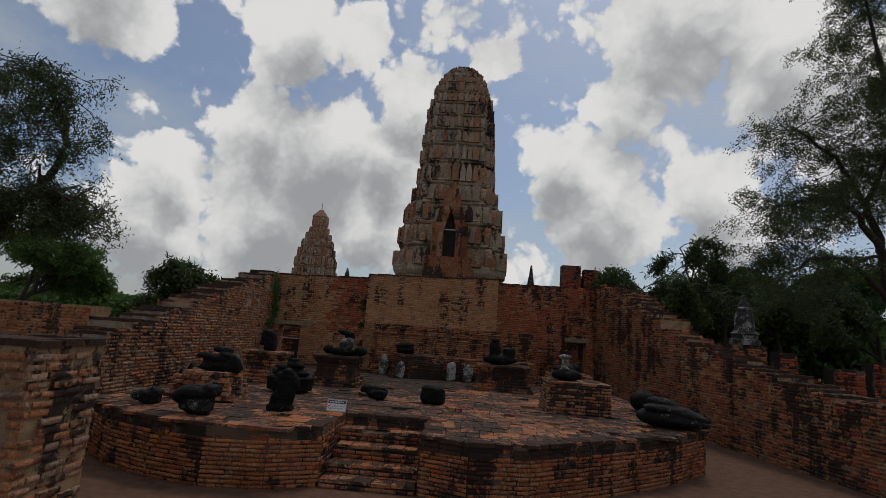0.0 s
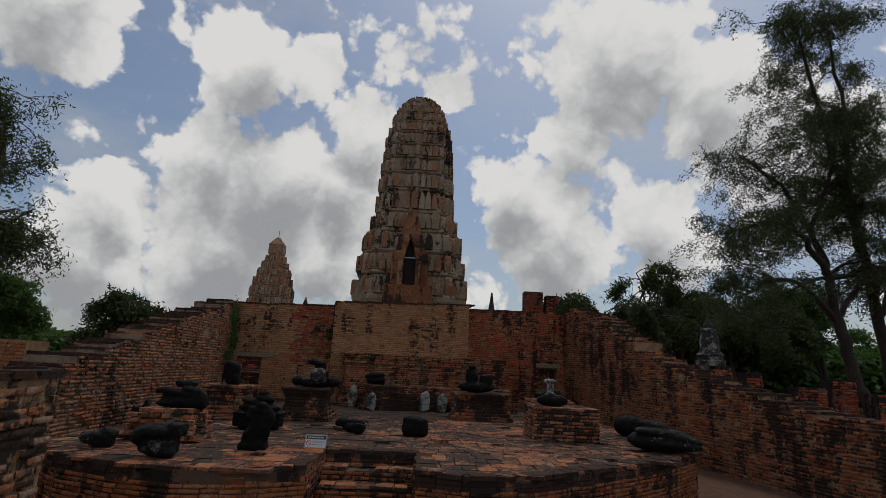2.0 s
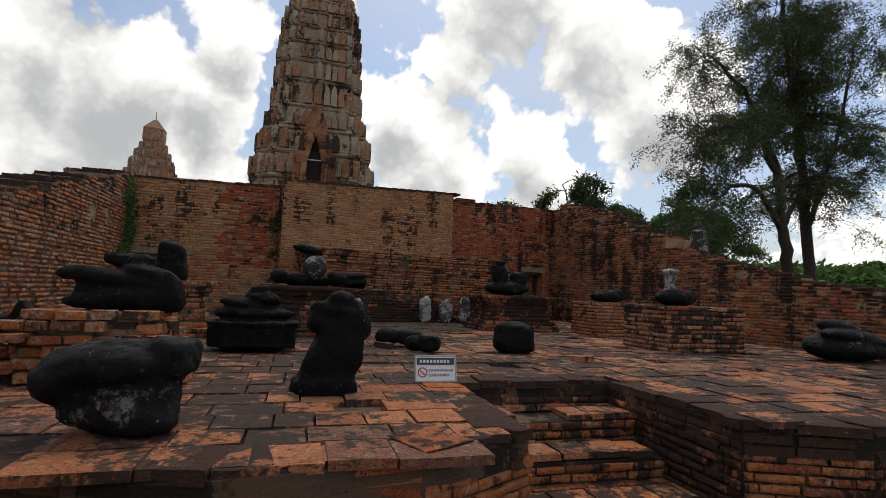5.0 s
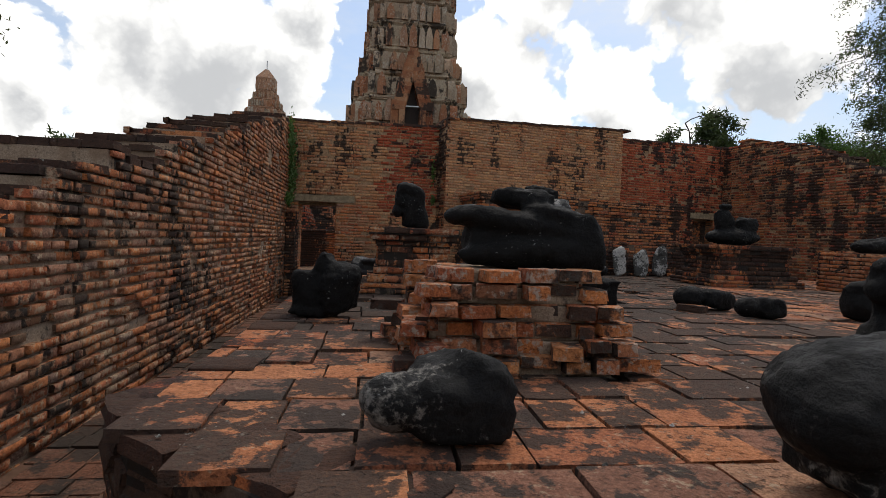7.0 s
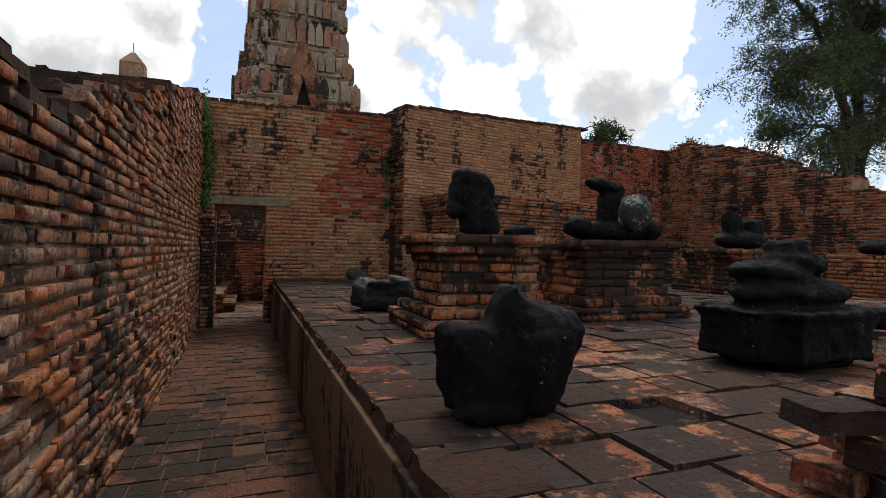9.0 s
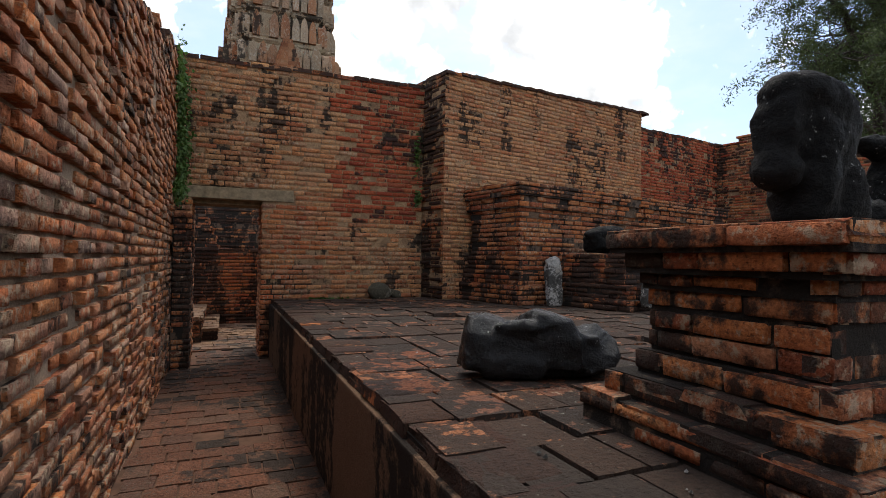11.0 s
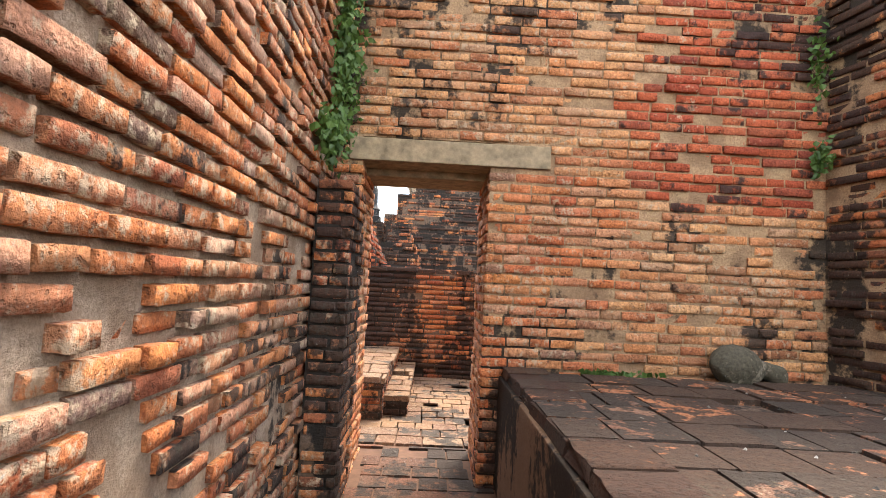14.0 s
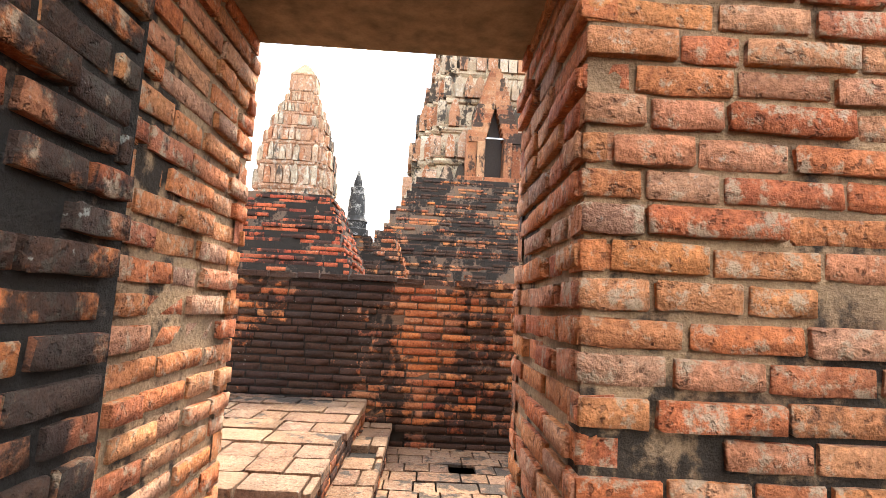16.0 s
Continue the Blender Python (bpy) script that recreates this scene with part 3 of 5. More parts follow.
# a short pier of blackened brick between the side wall and the doorway
PIER_R = DOOR[0] + 0.03
pier = structure(part("door_pier", box_bm((LEFT + 0.004, BACK - 0.50, FLOOR - 0.1), (PIER_R - 0.015, BACK + 0.03, 1.60)), M_DARKM), "blackened brick pier beside the doorway", "pier")
lay(courses((LEFT + 0.01, BACK - 0.515, -0.198), X, -Y, PIER_R - LEFT - 0.01, 1.85, seed=41, brick=(0.14, 0.26), rough=0.008, gap=0.014), M_PIER, pier, lambda p: True)
lay(courses((PIER_R, BACK - 0.515, -0.198), Y, X, 0.525, 1.85, seed=43, brick=(0.13, 0.28), rough=0.008, gap=0.014), M_PIER, pier, lambda p: True)

# pale buttress
BUT_TOP = [(BUT[0], 3.82), (BUT[1], 4.04)]
buttress = structure(prism("buttress", [(BUT[0] + 0.01, -0.1), (BUT[1] - 0.01, -0.1), (BUT[1] - 0.01, 3.98), (BUT[0] + 0.01, 3.76)], "y", BACK - 0.54, BACK + 0.3, M_MORTAR), "pale repaired brick buttress against the back wall", "buttress")
buttress.matrix_basis = REAR
lay(courses((BUT[0], BACK - 0.55, 0), X, -Y, BUT[1] - BUT[0], 4.4, lambda c, z: z < along(BUT_TOP, BUT[0] + c) - 0.03, seed=47, brick=(0.11, 0.26), course=0.06, rough=0.004, gap=0.01), M_TANB, buttress, lambda p: p.x < -1.0 and 0.8 < p.z < 2.2)
# the left side is laid in darker, rougher brick than front and right
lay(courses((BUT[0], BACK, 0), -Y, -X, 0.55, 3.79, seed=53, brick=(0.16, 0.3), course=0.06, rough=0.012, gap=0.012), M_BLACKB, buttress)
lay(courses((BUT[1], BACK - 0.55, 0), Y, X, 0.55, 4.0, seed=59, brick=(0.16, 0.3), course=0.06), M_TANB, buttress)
cap, r = [], random.Random(78)
x = BUT[0]
while x < BUT[1]:
    w = r.uniform(0.2, 0.3)
    for k in range(3):
        cap.append((Vector((x + w / 2, BACK - 0.44 + k * 0.28, along(BUT_TOP, x) - 0.01 + r.uniform(-0.008, 0.008))), X, Y, Z, (w * 0.96, 0.27, 0.05), r.randrange(1000), r.uniform(-0.03, 0.03)))
    x += w
lay(cap, M_CAP, buttress)

# ---- the terrace ----
FRONT_L = [(-4.93, 7.25), (-4.72, 6.9), (-4.0, 6.3), (-3.2, 5.95), (-2.4, 5.76), (-1.6, 5.87), (-0.98, 6.2)]
FRONT_R = [(0.35, 6.2), (1.0, 5.95), (1.8, 6.1), (3.1, 7.0), (4.2, 7.85), (5.25, 8.9)]
NOTCH_L, NOTCH_R, NOTCH = -0.98, 0.35, 7.5
SIDE_R = [(5.25, 8.9), (5.3, 9.3), (4.7, 18.5)]
outline = FRONT_L + [(NOTCH_L, NOTCH), (NOTCH_R, NOTCH)] + FRONT_R + SIDE_R[1:] + [(EDGE_L, 17.1), (EDGE_L, 7.5)]
NOTCH_LINE = [FRONT_L[-1], (NOTCH_L, NOTCH), (NOTCH_R, NOTCH), FRONT_R[0]]


def inside(x, y, poly):
    c = False
    for (ax, ay), (bx, by) in zip(poly, poly[1:] + poly[:1]):
        if (ay > y) != (by > y) and x < (bx - ax) * (y - ay) / (by - ay) + ax:
            c = not c
    return c


bm = bmesh.new()
low = [bm.verts.new((x, y, FLOOR - 0.1)) for x, y in outline]
top = [bm.verts.new((x, y, TOP - 0.035)) for x, y in outline]
for tri in mathutils.geometry.tessellate_polygon([[Vector((x, y, 0)) for x, y in outline]]):
    bm.faces.new([top[k] for k in tri])
for i in range(len(outline)):
    j = (i + 1) % len(outline)
    bm.faces.new((low[i], low[j], top[j], top[i]))
terrace = structure(part("floor_terrace", bm, M_DARKM), "raised terrace paved with worn clay tiles, blackened and mossy", "floor")


def skirt(points, height, mat, parent, seed, singles=None, proud=0.02):
    for i, ((ax, ay), (bx, by)) in enumerate(zip(points, points[1:])):
        d = Vector((bx - ax, by - ay, 0))
        n = Vector((d.y, -d.x, 0)).normalized()
        lay(courses(Vector((ax, ay, FLOOR - 0.03)) + n * proud, d.normalized(), n, d.length, height, seed=seed + i, brick=(0.12, 0.28), course=0.055, rough=0.008, gap=0.01), mat, parent, singles)


skirt(FRONT_L, TOP - FLOOR - 0.13, M_BRICK, terrace, 101, lambda p: p.x > -3.2)
skirt(FRONT_R, TOP - FLOOR - 0.13, M_BRICK, terrace, 111, lambda p: p.x < 1.0)
skirt(NOTCH_LINE, TOP - FLOOR - 0.07, M_BLACKB, terrace, 121)
skirt(SIDE_R, TOP - FLOOR - 0.07, M_BLACKB, terrace, 131)
# the plastered side towards the passage
bm = box_bm((EDGE_L - 0.03, 7.6, FLOOR), (EDGE_L + 0.05, 17.06, TOP - 0.06), 0.01)
part("plaster_side", bm, mortar_material("stained_plaster", (0.22, 0.13, 0.08), 0.17), terrace, "stained brown plaster")


def ledge(points, z, parent, seed, depth=0.3, over=0.025, loose=0.03):
    """Edge tiles that stand a little proud of the face."""
    r = random.Random(seed)
    out = []
    for (ax, ay), (bx, by) in zip(points, points[1:]):
        d = Vector((bx - ax, by - ay, 0))
        n = Vector((d.y, -d.x, 0)).normalized()
        u = d.normalized()
        at = 0.0
        while at < d.length:
            w = min(r.uniform(0.2, 0.34), d.length - at)
            if w > 0.05:
                for k, (dz, ov) in enumerate(((0.0, over), (-0.065, over * 0.4), (-0.13, over * 1.1))):
                    p = Vector((ax, ay, z + dz + r.uniform(-0.008, 0.006))) + u * (at + w / 2) + n * (ov - depth / 2 + r.uniform(-loose, loose * 0.5))
                    out.append((p, u, -n, Z, (w * 0.95, depth, 0.055), r.randrange(1000), r.uniform(-0.04, 0.04)))
            at += w
    return out


lay(ledge(FRONT_L, TOP, terrace, 141) + ledge(FRONT_R, TOP, terrace, 142) + ledge(NOTCH_LINE, TOP, terrace, 143) + ledge(SIDE_R, TOP, terrace, 144), M_CAP, terrace, lambda p: p.x < 0.5, name="edge_tile")
lay(ledge([(EDGE_L, 17.05), (EDGE_L, 7.5), (-4.93, 7.25)], TOP, terrace, 145, 0.28, 0.012, 0.006), M_CAP, terrace, None, name="edge_tile")


def tiles(x0, x1, y0, y1, z, keep, size, seed, thick=0.04, rough=0.004):
    r = random.Random(seed)
    out = []
    y = y0
    while y < y1:
        h = r.uniform(size * 0.9, size * 1.1)
        x = x0 - r.uniform(0, size)
        while x < x1:
            w = r.choice((size, size, size * 1.5, size * 0.75)) * r.uniform(0.92, 1.08)
            w_full, a, b = w, max(x, x0), min(x + w, x1)
            c, d = max(y, y0), min(y + h, y1)
            cx, cy = (a + b) / 2, (c + d) / 2
            if b - a > 0.04 and d - c > 0.04 and keep(cx, cy) and r.random() > 0.03:
                p = Vector((cx, cy, z + r.gauss(0, rough)))
                out.append((p, X, Y, Z, (b - a - 0.012, d - c - 0.012, thick), r.randrange(1000), r.uniform(-0.01, 0.01)))
            x += w_full
        y += h
    return out


tl = tiles(EDGE_L, 5.3, 5.8, 19.2, TOP, lambda x, y: inside(x, y, outline) and (x < NOTCH_L - 0.15 or x > NOTCH_R + 0.12 or y > NOTCH + 0.1) and y < 16.9 + 0.2126 * max(0.0, x + 2.66), 0.265, 151)
mossy = lambda p: p.y > 9.6 + 0.7 * math.sin(p.x * 1.7) + 0.3 * math.sin(p.x * 5.1) + 0.8 * max(0.0, p.x + 2.0)
lay([q for q in tl if not mossy(q[0])], M_TILE, terrace, lambda p: p.x < -1.4 and p.y < 9.6, name="tile", flat=True)
lay([q for q in tl if mossy(q[0])], M_TILEB, terrace, lambda p: p.x < -2.4 and p.y > 10.0, name="tile", flat=True)

# steps in the notch
for i, (y, z) in enumerate(((7.15, 0.42), (6.82, 0.25), (6.48, 0.07), (6.15, -0.06))):
    st = structure(part("step", box_bm((NOTCH_L + 0.02, y, FLOOR - 0.1), (NOTCH_R - 0.02, NOTCH, z - 0.05)), M_DARKM), "blackened brick step up to the terrace", "step")
    lay(courses((NOTCH_L + 0.02, y - 0.012, FLOOR - 0.02), X, -Y, NOTCH_R - NOTCH_L - 0.04, z - FLOOR - 0.01, seed=161 + i, course=0.06), M_BRICK, st, lambda p: True)
    lay(tiles(NOTCH_L + 0.02, NOTCH_R - 0.02, y, y + 0.4, z, lambda a, b: NOTCH_L + 0.04 < a < NOTCH_R - 0.04, 0.26, 170 + i), M_PIER, st, lambda p: True, name="tile")

# paving of the passage and of the court beyond
pave = structure(mesh_object("floor_passage", [(-6.1, 7.0, FLOOR - 0.012), (EDGE_L, 7.0, FLOOR - 0.012), (EDGE_L, 17.5, FLOOR - 0.012), (-6.1, 17.5, FLOOR - 0.012)], [(0, 1, 2, 3)], M_EARTH), "worn brick paving of the narrow passage", "floor")
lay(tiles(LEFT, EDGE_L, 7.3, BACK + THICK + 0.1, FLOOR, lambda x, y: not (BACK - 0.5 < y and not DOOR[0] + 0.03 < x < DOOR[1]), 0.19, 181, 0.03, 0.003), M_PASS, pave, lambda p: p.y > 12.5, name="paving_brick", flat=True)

# the end of a wall beside the path
stub = structure(part("wall_stub", box_bm((-9.0, 3.02, -0.4), (-2.534, 3.8, 1.62)), M_MORTAR), "low rough brick wall end beside the path")
lay(courses((-9.0, 3.006, -0.296), X, -Y, 6.48, 1.9, seed=183, course=0.074, gap=0.018, rough=0.012), M_LEFT, stub, lambda p: p.x > -4.0)
lay(courses((-2.52, 3.006, -0.296), Y, X, 0.8, 1.9, seed=184, course=0.074, gap=0.018, rough=0.012), M_LEFT, stub, lambda p: True)
lay(tiles(-9.0, -2.5, 3.0, 3.82, 1.66, lambda x, y: True, 0.25, 185, 0.06, 0.012), M_CAP, stub, lambda p: p.x > -4)


def creeper(name, spots, count, seed, label):
    """Small hanging leaves over a face."""
    r = random.Random(seed)
    verts, faces = [], []
    for i in range(count):
        cx, cy, cz, sx, sy, sz = r.choice(spots)
        c = Vector((cx + abs(r.gauss(0, sx)), cy - abs(r.gauss(0, sy)), cz + r.gauss(0, sz)))
        a = Vector((r.gauss(0, 0.5), r.gauss(0, 0.5), -1)).normalized()
        s = a.cross(Vector((r.gauss(0, 1), r.gauss(0, 1), r.gauss(0, 1)))).normalized()
        n = a.cross(s)
        L, w = r.uniform(0.025, 0.06), r.uniform(0.015, 0.032)
        k = len(verts)
        verts += [c, c + a * L * 0.5 + s * w + n * 0.008, c + a * L, c + a * L * 0.5 - s * w + n * 0.008]
        faces += [(k, k + 1, k + 2), (k, k + 2, k + 3)]
    return tagged(mesh_object(name, verts, faces, M_LEAFB), label, "plant", kind="stuff")


creeper("creeper", [(LEFT + 0.02, BACK - 0.06, 2.8, 0.06, 0.14, 0.35), (LEFT + 0.02, BACK - 0.08, 2.35, 0.06, 0.16, 0.2), (LEFT + 0.01, BACK - 0.2, 3.2, 0.04, 0.16, 0.22), (LEFT + 0.02, BACK - 0.35, 1.92, 0.05, 0.15, 0.06)], 1500, 71, "small green creeper hanging in the wall corner")
creeper("creeper", [(BUT[0] - 0.14, BACK - 0.03, 2.7, 0.03, 0.06, 0.12), (BUT[0] - 0.12, BACK - 0.03, 2.05, 0.03, 0.05, 0.06)], 160, 72, "small fern in the joint beside the buttress")
creeper("creeper", [(-4.3, BACK - 0.02, TOP + 0.015, 0.22, 0.06, 0.006)], 70, 73, "thin green moss and weeds at the wall's foot")

# ---- the court beyond the doorway ----
court = structure(mesh_object("floor_court", [(-11, 17.3, FLOOR - 0.02), (8, 20.6, FLOOR - 0.02), (8, 22, FLOOR - 0.02), (-11, 22, FLOOR - 0.02)], [(0, 1, 2, 3)], M_EARTH), "brick-paved court behind the back wall", "floor")
lay(tiles(-7.5, -3.5, 17.75, 20.65, FLOOR, lambda x, y: True, 0.2, 191, 0.03, 0.003), M_PAVE, court, None, name="paving_brick", flat=True)
CW = 20.65
court_wall = structure(part("wall_court", box_bm((-14, CW + 0.014, FLOOR - 0.1), (8, CW + 3.6, 1.24)), M_DARKM), "low blackened brick retaining wall across the court", "wall")
lay(courses((-8.5, CW, FLOOR - 0.02), X, -Y, 6.5, 1.42, seed=201, brick=(0.16, 0.3)), M_BLACKB, court_wall, lambda p: -6.4 < p.x < -4.2)
lay(tiles(-8.5, -2.0, CW - 0.02, CW + 0.6, 1.29, lambda x, y: True, 0.26, 203, 0.05, 0.008), M_CAP, court_wall)
for lo, hi in (((-7.4, 18.42, FLOOR), (-5.66, CW, FLOOR + 0.38)), ((-7.4, 18.6, FLOOR), (-5.44, CW, FLOOR + 0.19))):
    st = structure(part("step", box_bm(lo, (hi[0], hi[1], hi[2] - 0.05)), M_DARKM), "low brick step along the court", "step")
    lay(courses((hi[0] + 0.012, lo[1], FLOOR), Y, X, hi[1] - lo[1], hi[2] - FLOOR - 0.05, seed=211), M_BLACKB, st)
    lay(courses((lo[0], lo[1] - 0.012, FLOOR), X, -Y, hi[0] - lo[0], hi[2] - FLOOR - 0.05, seed=213), M_BLACKB, st)
    lay(tiles(lo[0], hi[0] + 0.03, lo[1] - 0.03, hi[1], hi[2], lambda x, y: True, 0.27, 215, 0.05), M_PAVE, st, None, name="tile")


def stepped_ruin(name, x0, x1, y0, y1, z0, z1, steps, mat, label, seed, lean=(1, 1)):
    """A heap of brick tiers, each drawn in from the one below."""
    r = random.Random(seed)
    first = None
    for i in range(steps):
        f = i / steps
        dx0, dx1 = lean[0] * (x1 - x0) * 0.45 * f, lean[1] * (x1 - x0) * 0.45 * f
        dy = (y1 - y0) * 0.45 * f
        za, zb = z0 + (z1 - z0) * i / steps, z0 + (z1 - z0) * (i + 1) / steps
        bm = box_bm((x0 + dx0, y0 + dy, za - 0.02), (x1 - dx1, y1 - dy * 0.2, zb))
        if first is None:
            first = part(name, bm, M_DARKM)
            tagged(first, label, "ruin")
        else:
            part("tier", bm, M_DARKM, first)
        w = x1 - dx1 - x0 - dx0
        lay(courses((x0 + dx0, y0 + dy - 0.015, za), X, -Y, w, zb - za, seed=seed + i, course=0.08, brick=(0.2, 0.34), rough=0.02), mat, first)
        lay(courses((x1 - dx1 + 0.015, y0 + dy - 0.015, za), Y, X, y1 - y0 - dy * 1.2, zb - za, seed=seed + 50 + i, course=0.08, brick=(0.2, 0.34), rough=0.02), mat, first)
    return first


stepped_ruin("brick_ruin", -9.9, -6.35, 24.2, 27.5, 1.2, 3.0, 9, M_REDB, "reddish stepped brick ruin behind the court wall", 221, (0.2, 0.5))
stepped_ruin("brick_ruin", -6.3, -5.5, 24.25, 26.5, 1.2, 2.2, 4, M_BRICK, "broken brick stub beside the temple tower's base", 231)
stepped_ruin("tower_terrace", -7.4, 7.0, 25.5, 40.0, 0.0, 5.0, 16, M_BLACKB, "layered blackened base of the great tower", 241, (0.28, 0.3))
stepped_ruin("tower_terrace", -9.5, 7.5, 40.0, 64.0, 0.0, 7.0, 4, M_BLACKB, "upper base of the great tower", 251, (0.3, 0.3))

# ---- towers ----
M_TOWER = brick_material("tower_stucco", [(0.30, 0.25, 0.19), (0.38, 0.31, 0.23), (0.30, 0.14, 0.08), (0.36, 0.15, 0.075), (0.46, 0.40, 0.31)], soot=0.135, smear=0.35, pale=0.35, zoom=0.3, mortar=(0.45, 0.41, 0.33))
M_TOWERR = brick_material("tower_brick", [(0.20, 0.07, 0.035), (0.32, 0.12, 0.055), (0.26, 0.10, 0.05), (0.38, 0.20, 0.11)], soot=0.19, smear=0.2, pale=0.25, zoom=0.35)


M_STUCCO = brick_material("pale_stucco", [(0.42, 0.36, 0.26), (0.48, 0.42, 0.32), (0.38, 0.30, 0.20)], soot=0.12, smear=0.3, pale=0.1, zoom=0.28, mortar=(0.34, 0.15, 0.08), mid=0.5)


def redented(half, notch):
    """A square plan with stepped corners."""
    a, b, c, d = half, half - notch * 0.6, half - 1.2 * notch, half - 1.8 * notch
    q = [(a, d), (b, d), (b, c), (c, c), (c, b), (d, b), (d, a), (half * 0.12, a), (half * 0.12, a * 1.04), (-half * 0.12, a * 1.04), (-half * 0.12, a)]
    pts = []
    for k in range(4):
        for x, y in q:
            for _ in range(k):
                x, y = -y, x
            pts.append((x, y))
    return pts


def rings(name, levels, centre, mat, parent, wobble=0.0, seed=1):
    """Stacked plans (z, half width) joined into one body."""
    r = random.Random(seed)
    verts, faces = [], []
    m = 44
    for z, half in levels:
        for x, y in redented(half, half * 0.16):
            k = 1 + r.uniform(-wobble, wobble)
            verts.append((centre[0] + x * k, centre[1] + y * k, z + r.uniform(-wobble, wobble) * 0.5))
    for i in range(len(levels) - 1):
        for j in range(m):
            faces.append((i * m + j, i * m + (j + 1) % m, (i + 1) * m + (j + 1) % m, (i + 1) * m + j))
    faces.append(tuple((len(levels) - 1) * m + j for j in range(m)))
    return mesh_object(name, verts, faces, mat, parent)


def antefix(half, h, depth):
    """An upright leaf-shaped ornament."""
    pts = [(-half, 0), (-half * 1.05, h * 0.5), (-half * 0.6, h * 0.85), (0, h), (half * 0.6, h * 0.85), (half * 1.05, h * 0.5), (half, 0)]
    n = len(pts)
    verts = [(x, -depth, z) for x, z in pts] + [(x, depth, z) for x, z in pts]
    faces = [tuple(range(n)), tuple(reversed(range(n, 2 * n)))] + [(i, i + n, (i + 1) % n + n, (i + 1) % n) for i in range(n)]
    return np.array(verts), faces


def great_tower(name, centre, profile, tiers, mat, label, seed, lower=None, lower_to=-1.0):
    """A corncob tower: redented body, banded storeys, and rows of upright ornaments."""
    base = bpy.data.objects.new(name, None)
    scene.collection.objects.link(base)
    tagged(base, label, "tower")
    levels = []
    zs = [z for z, _ in profile]
    for a, b in zip(tiers, tiers[1:]):
        h = b - a
        for f, k in ((0.0, 1.02), (0.06, 1.035), (0.09, 1.01), (0.13, 0.985), (0.42, 0.978), (0.82, 0.97), (0.85, 1.0), (0.91, 1.03), (0.99, 1.035)):
            z = a + h * f
            levels.append((z, along(profile, z) * k))
    levels.append((zs[-1], profile[-1][1]))
    split = lower_to
    low_part = [q for q in levels if q[0] <= split + 0.01]
    high_part = [q for q in levels if q[0] >= split - 0.25]
    if low_part:
        rings("lower_body", low_part, centre, lower or mat, base, 0.014, seed)
    rings("upper_body", high_part, centre, mat, base, 0.012, seed + 1)
    r = random.Random(seed)
    vs_all, fs_all, count = [], [], 0
    for a, b in zip(tiers[:-1], tiers[1:]):
        if b - a > 4.0:
            continue
        h, half = (b - a) * 0.86, along(profile, a) * 1.02
        for side in range(4):
            rot = np.array(Matrix.Rotation(side * math.pi / 2, 3, "Z"))
            slots = [(x, -half * s) for x, s in ((-0.52, 1.0), (-0.36, 1.0), (-0.2, 1.01), (0.2, 1.01), (0.36, 1.0), (0.52, 1.0), (0.0, 1.03))] + [(s * 0.76, -half * 0.84) for s in (-1, 1)] + [(s * 0.93, -half * 0.70) for s in (-1, 1)]
            for x, y in slots:
                if r.random() < 0.12:
                    continue
                v, f = antefix(half * r.uniform(0.055, 0.085), h * r.uniform(0.75, 1.0), half * 0.06)
                v = v + np.array([x * half, y, a + 0.02])
                v = v @ rot.T
                vs_all.append(v + np.array([centre[0], centre[1], 0]))
                fs_all += [tuple(i + count for i in q) for q in f]
                count += len(v)
    ob = mesh_object("ornament_course", np.concatenate(vs_all).tolist(), fs_all, mat, base)
    tagged(ob, kind="stuff")
    return base


TC = (-1.4, 55.0)
TOWER = [(3.0, 5.9), (8.5, 5.5), (12.3, 5.05), (14.2, 4.65), (15.4, 4.4), (16.4, 4.1), (18.3, 3.85), (20.0, 3.8), (24.8, 3.55), (27.0, 3.25), (28.9, 2.8), (30.0, 2.4), (30.9, 1.95), (31.7, 1.4), (32.3, 0.85), (32.6, 0.3)]
tower = great_tower("great_tower", TC, TOWER, [3.0, 8.6, 11.0, 13.3, 15.6, 17.8, 20.2, 22.2, 23.9, 25.5, 27.0, 28.4, 29.6, 30.6, 31.4, 32.0, 32.4, 32.6], M_TOWER, "tall weathered corncob temple tower of brick and pale stucco", 301, M_STUCCO, 20.2)
# porch with a pointed doorway
yF = TC[1] - 6.6
for nm, x0, x1, y0, z0, z1 in (("pilaster", -1.75, -1.1, yF - 0.6, 5.0, 12.4), ("pilaster", 1.1, 1.75, yF - 0.6, 5.0, 12.4), ("jamb", -1.1, -0.6, yF - 0.9, 5.0, 11.6), ("jamb", 0.6, 1.1, yF - 0.9, 5.0, 11.6), ("porch_base", -2.3, 2.3, yF - 1.3, 5.0, 9.2)):
    part(nm, box_bm((TC[0] + x0, y0, z0), (TC[0] + x1, TC[1] - 2, z1), 0.06), M_TOWERR, tower, "orange brick")
for i in range(16):
    f = i / 16
    w, z = 1.45 * (1 - f) ** 0.8 + 0.2, 11.6 + 5.4 * f
    for s in (-1, 1):
        lo = 0.6 * (1 - min(1, f * 2.2)) if f < 0.46 else 0.0
        if lo < w:
            part("gable_course", box_bm((TC[0] + min(s * lo, s * w), yF - 0.7 + f * 1.0, z), (TC[0] + max(s * lo, s * w), TC[1] - 2, z + 0.36), 0.03), M_TOWERR, tower)
# a near-black sheet: its colour stands in for the shade in the doorway
part("doorway_depth", box_bm((TC[0] - 0.85, yF + 0.4, 9.2), (TC[0] + 0.85, yF + 0.6, 14.2)), M_DARKHOLE, tower, "dark panel painted as the shade inside the doorway")
